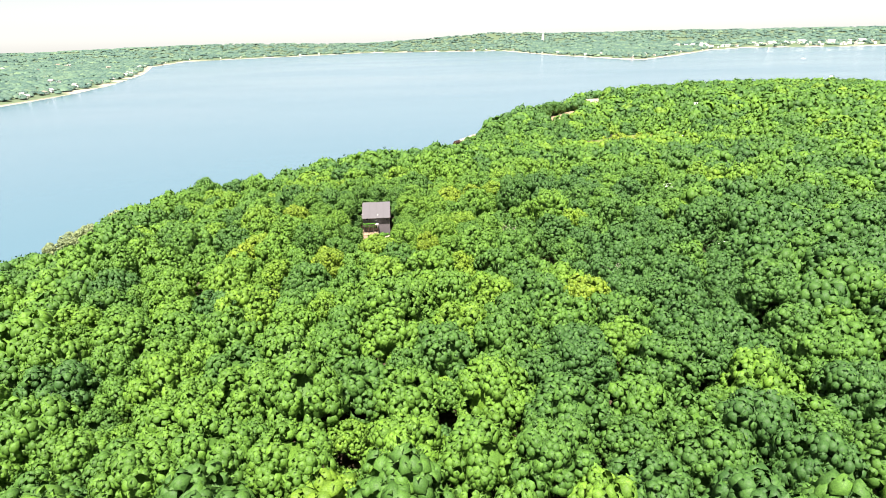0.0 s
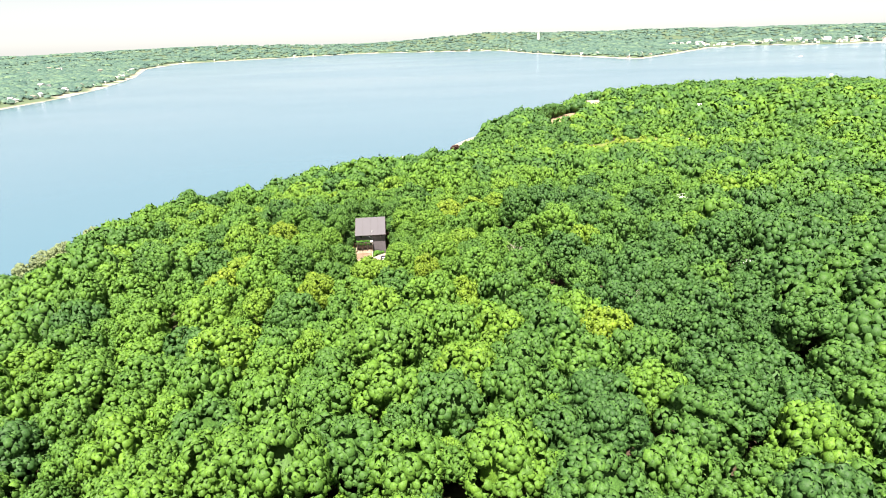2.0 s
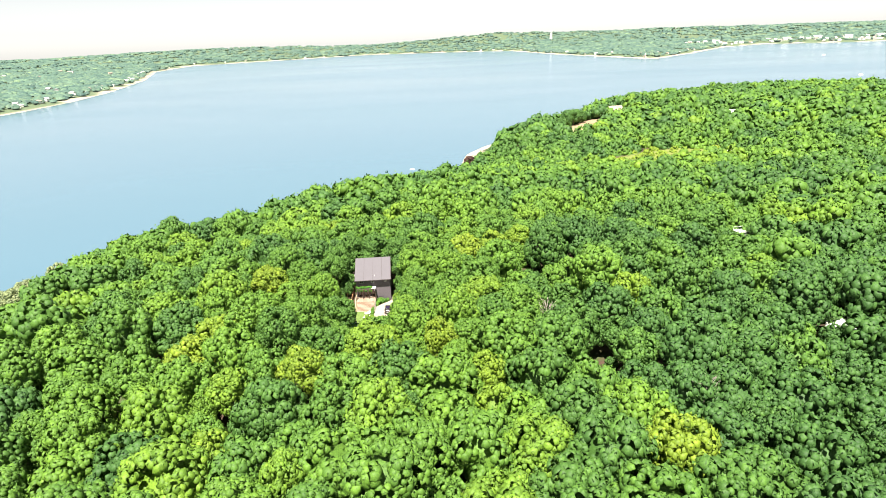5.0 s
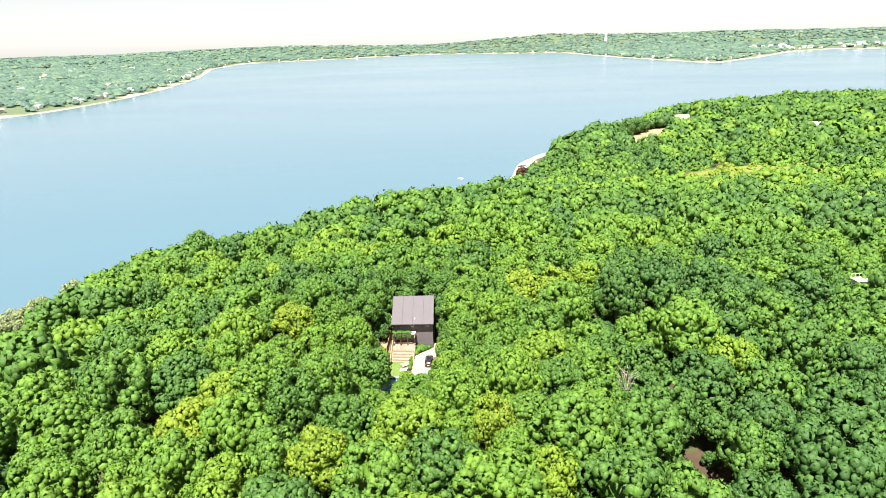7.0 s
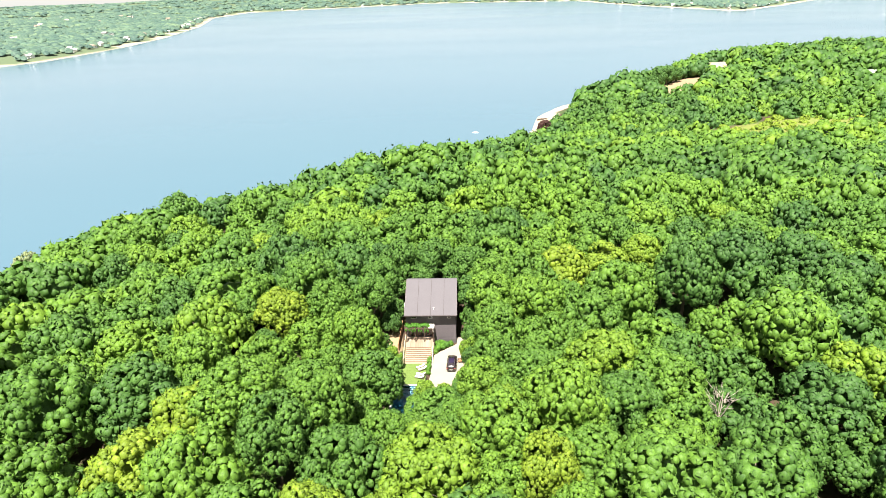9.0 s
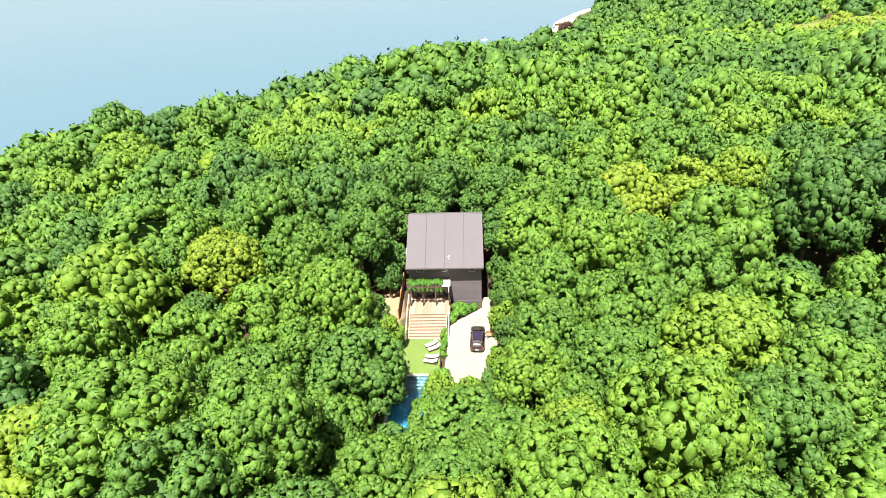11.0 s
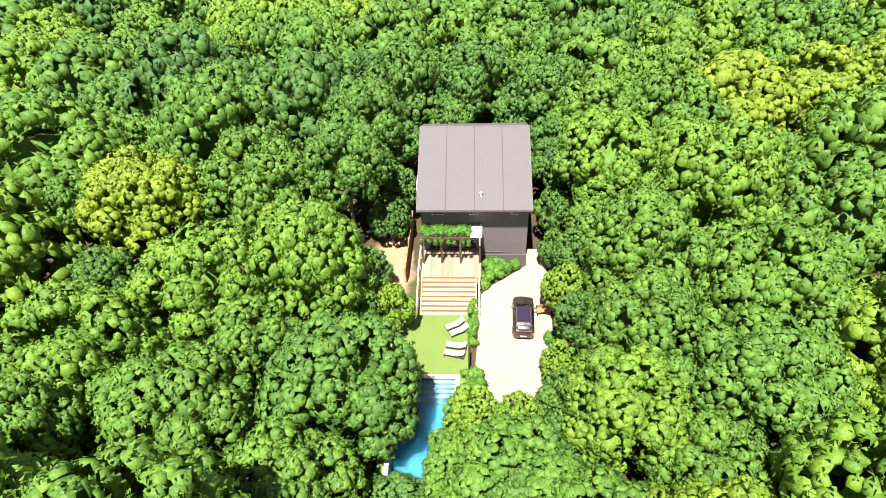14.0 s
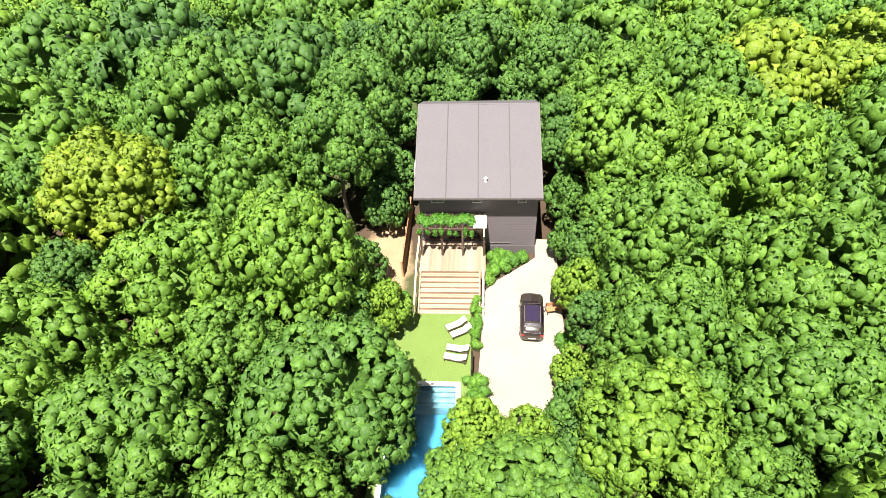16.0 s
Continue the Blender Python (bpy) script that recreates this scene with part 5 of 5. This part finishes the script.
bh = cottage("house", 152, 596, gz(152, 592) - 0.2, 14, 15, 9, 4.0, 3.0, PALEWALL, BROWNROOF, "pale clifftop house with a brown gabled roof", windows=5)
part("dormer", prism([(-1.6, 4.0), (1.6, 4.0), (1.6, 5.0), (0, 6.4), (-1.6, 5.0)], "y", -4.6, -0.5), PALEWALL, bh, "pale gabled dormer")
cottage("house", 240, 542, gz(240, 540), -14, 20, 9, 3.6, 2.4, PALEWALL, GREYROOF, "long low house with a grey roof", windows=5)
cottage("house", -136.6, 214, gz(-136.6, 214), 25, 7, 5, 3.4, 1.5, WHITE, PALEWALL, "white house near the shore scrub", windows=2)
cottage("house", 228, 490, gz(228, 490), 30, 5, 4.5, 4.5, 1.8, WHITE, WHITE, "small white house among trees", windows=2)
cottage("house", 172, 405, gz(172, 405), -10, 7, 5, 3.4, 1.2, PALEWALL, WHITE, "low house with a pale roof beside the meadow")
cottage("house", 262, 560, gz(262, 560), 20, 10, 8, 4.2, 2.6, PALEWALL, GREYROOF, "grey-roofed house half hidden in trees")

# ---- the beach ----
groyne = thing("timber_groyne", pose(24, 527, -27.2, 0, 0, 14), "dark weathered timber groyne across the beach", "groyne")
for k in range(9):
    part("pile", rod((-11 + k * 2.7, 0, -1.5), (-11 + k * 2.7, 0, 0.9 + 0.08 * k), 0.22, 8), DARKWOOD, groyne)
for k in range(3):
    part("plank", box(-11.3, 11.2, -0.12 + 0.01 * k, 0.12 + 0.01 * k, -0.2 + k * 0.35, 0.12 + k * 0.35), DARKWOOD, groyne)
copper_mesh = crown_meshes[2].copy()
copper_mesh.materials.clear()
copper_mesh.materials.append(COPPER_LEAF)
ct = tree(13.5, 458, 4.2, -13.5, 6, 0.4, "copper_beech", "dark copper-leaved tree above the beach", "")
[c for c in ct.children if c.name.startswith("crown")][0].data = copper_mesh


for k, (x, y, r, top) in enumerate([(101, 560, 6.0, 12), (110, 568, 5.4, 13), (94, 553, 5.2, 10), (118, 577, 5.0, 11), (136, 586, 4.6, 9)]):
    tree(x, y, r, float(height(x, y)) + top, k * 3 + 2, 0.12, "bluff_tree", "tall dark green tree on the bare bluff", "trees on the bluff")


def boat(x, y, a, k, label):
    root = thing("motor_boat", pose(x, y, SEA, 0, 0, a), label, "boat", "boats on the bay")
    hull = [(-5, 1.5), (-5, -1.5), (1, -1.7), (4, -1.0), (6, 0), (4, 1.0), (1, 1.7)]
    bm = prism(hull, "z", -0.4, 1.1)
    bm.transform(Matrix.Scale(k, 4))
    part("hull", bm, WHITE, root)
    bm = prism([(-2.5, 1.1), (2, 1.1), (1.2, 2.6), (-2.2, 2.7)], "y", -1.1, 1.1)
    bm.transform(Matrix.Scale(k, 4))
    part("cabin", bm, WHITE, root)
    bm = box(-2.0, 0.9, -1.13, 1.13, 1.7, 2.3)
    bm.transform(Matrix.Scale(k, 4))
    part("cabin_window", bm, PANE, root)


boat(741, 1128, 20, 1.0, "white motor boat at anchor on the bay")
boat(1086, 1796, 160, 1.0, "white motor boat far out on the bay")
boat(-29, 490, 170, 0.35, "small white dinghy near the shore")

# ---- the far shore ----
fr = np.random.default_rng(77)
fx, fy = fr.uniform(-4600, 4600, 400000), fr.uniform(500, 4950, 400000)
fd = shore_distance(FAR_SHORE, fx, fy)
dist = np.hypot(fx, fy - 50)
wedge = (np.abs(fx) < 0.95 * fy + 150) & (fd > 18) & (dist < 4950)
open_ = waves(fx, fy, 500, 51) + 0.6 * waves(fx, fy, 150, 52)
chance = np.clip(0.9 - dist / 7000, 0.2, 1) * np.where(open_ > 1.15, 0.12, 1.0) * np.where(fd < 45, 0.45, 1.0) * np.where((fx > 1150) & (fd < 260), 0.3, 1.0)
take = wedge & (fr.random(400000) < 0.75 * chance * np.clip(1600 / dist, 0.28, 1.0) ** 0.8)
fx, fy, fd, dist = fx[take], fy[take], fd[take], dist[take]
fsize = fr.uniform(3.8, 8.6, len(fx)) * (0.85 + dist / 3000)
fzg = height(fx, fy)
v, f = ICO[1]
lump = 1 + fr.normal(0, 0.16, (len(fx), len(v), 1))
lump = np.clip(lump, 0.7, 1.3)
V = v[None] * lump * np.stack([fsize, fsize, fr.uniform(3.2, 4.6, len(fx)) + 0.06 * fsize], -1)[:, None] + np.stack([fx, fy, fzg + 4], -1)[:, None]
T = f[None] + (np.arange(len(fx)) * len(v))[:, None, None]
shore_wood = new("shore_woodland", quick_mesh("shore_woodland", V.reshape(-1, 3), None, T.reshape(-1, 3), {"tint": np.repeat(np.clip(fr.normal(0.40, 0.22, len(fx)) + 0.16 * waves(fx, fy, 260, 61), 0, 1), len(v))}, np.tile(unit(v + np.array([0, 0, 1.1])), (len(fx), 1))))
# paler, bluer greens: the distance haze is put into the leaf colour
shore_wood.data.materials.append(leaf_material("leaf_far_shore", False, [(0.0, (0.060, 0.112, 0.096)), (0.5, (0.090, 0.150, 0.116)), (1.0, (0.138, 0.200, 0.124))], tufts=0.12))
tagged(shore_wood, "distant green woodland on the far shore hills", "woodland", kind="stuff")
print("FAR WOOD", len(fx))


def far_house(x, y, a, w, d, h, wall, roof, label, group):
    root = thing("far_house", pose(x, y, float(height(x, y)) - 0.3, 0, 0, a), label, "house", group)
    part("wall", prism([(-d / 2, 0), (d / 2, 0), (d / 2, h), (0, h + d * 0.3), (-d / 2, h)], "x", -w / 2, w / 2), wall, root)
    for sy in (-1, 1):
        part("roof", prism([(0, h + d * 0.3 + 0.5), (sy * (d / 2 + 0.6), h), (sy * (d / 2 + 0.6), h - 0.35), (0, h + d * 0.3 + 0.05)], "x", -w / 2 - 0.6, w / 2 + 0.6), roof, root)


n = 0
shore_line = list(zip(FAR_SHORE[1:-3], FAR_SHORE[2:-2]))
for k, ((x0, y0), (x1, y1)) in enumerate(shore_line):
    long_ = math.hypot(x1 - x0, y1 - y0)
    town = x0 > 450
    gap = (12 if x0 > 1200 else 38) if town else 25 if y0 < 2100 and x0 < 0 else 130
    m_ = int(min(long_, 900) / gap)
    for j in range(m_):
        t = (j + fr.uniform(0.1, 0.9)) / max(m_, 1)
        nxv, nyv = -(y1 - y0) / long_, (x1 - x0) / long_
        inl = fr.uniform(26, 60) if not town else fr.uniform(20, 240 if x0 > 1200 else 90)
        x, y = x0 + (x1 - x0) * t + nxv * inl, y0 + (y1 - y0) * t + nyv * inl
        if float(shore_distance(FAR_SHORE, x, y)) < 12 or abs(x) > 0.95 * y + 100:
            continue
        big = fr.uniform(0.7, 1.1) * (1.2 if x0 > 1200 else 0.8)
        far_house(x, y, fr.uniform(0, 180), 13 * big, 9 * big, 5.5 * big, [WHITE, PALEWALL, WHITE][n % 3], [GREYROOF, WHITE, PALEWALL, BROWNROOF][n % 4],
                  "pale far-off waterfront house" if not town else "pale building in the harbour town", "harbour town" if town else "waterfront houses")
        n += 1
for j in range(24):
    x, y = fr.uniform(-1900, -850), fr.uniform(900, 2600)
    if float(shore_distance(FAR_SHORE, x, y)) > 60 and abs(x) < 0.9 * y:
        far_house(x, y, fr.uniform(0, 180), 13, 9, 8, PALEWALL, [PALEWALL, GREYROOF, BROWNROOF][j % 3], "pale roof showing above far woods", "houses in the far woods")
for j in range(5):
    x = 1620 + j * 130
    y = 2960 - j * 24
    far_house(x, y, 5, 34, 16, 9, WHITE, WHITE, "long white harbour shed", "harbour sheds")
tower = thing("far_tower", pose(672, 3900, gz(672, 3900)), "tall pale tower on the far hill", "tower")
part("shaft", rod((0, 0, -2), (0, 0, 62 - gz(672, 3900)), 9, 10, 7), WHITE, tower)
part("head", rod((0, 0, 62 - gz(672, 3900)), (0, 0, 70 - gz(672, 3900)), 9, 10, 8), PALEWALL, tower)
print("FAR HOUSES", n)
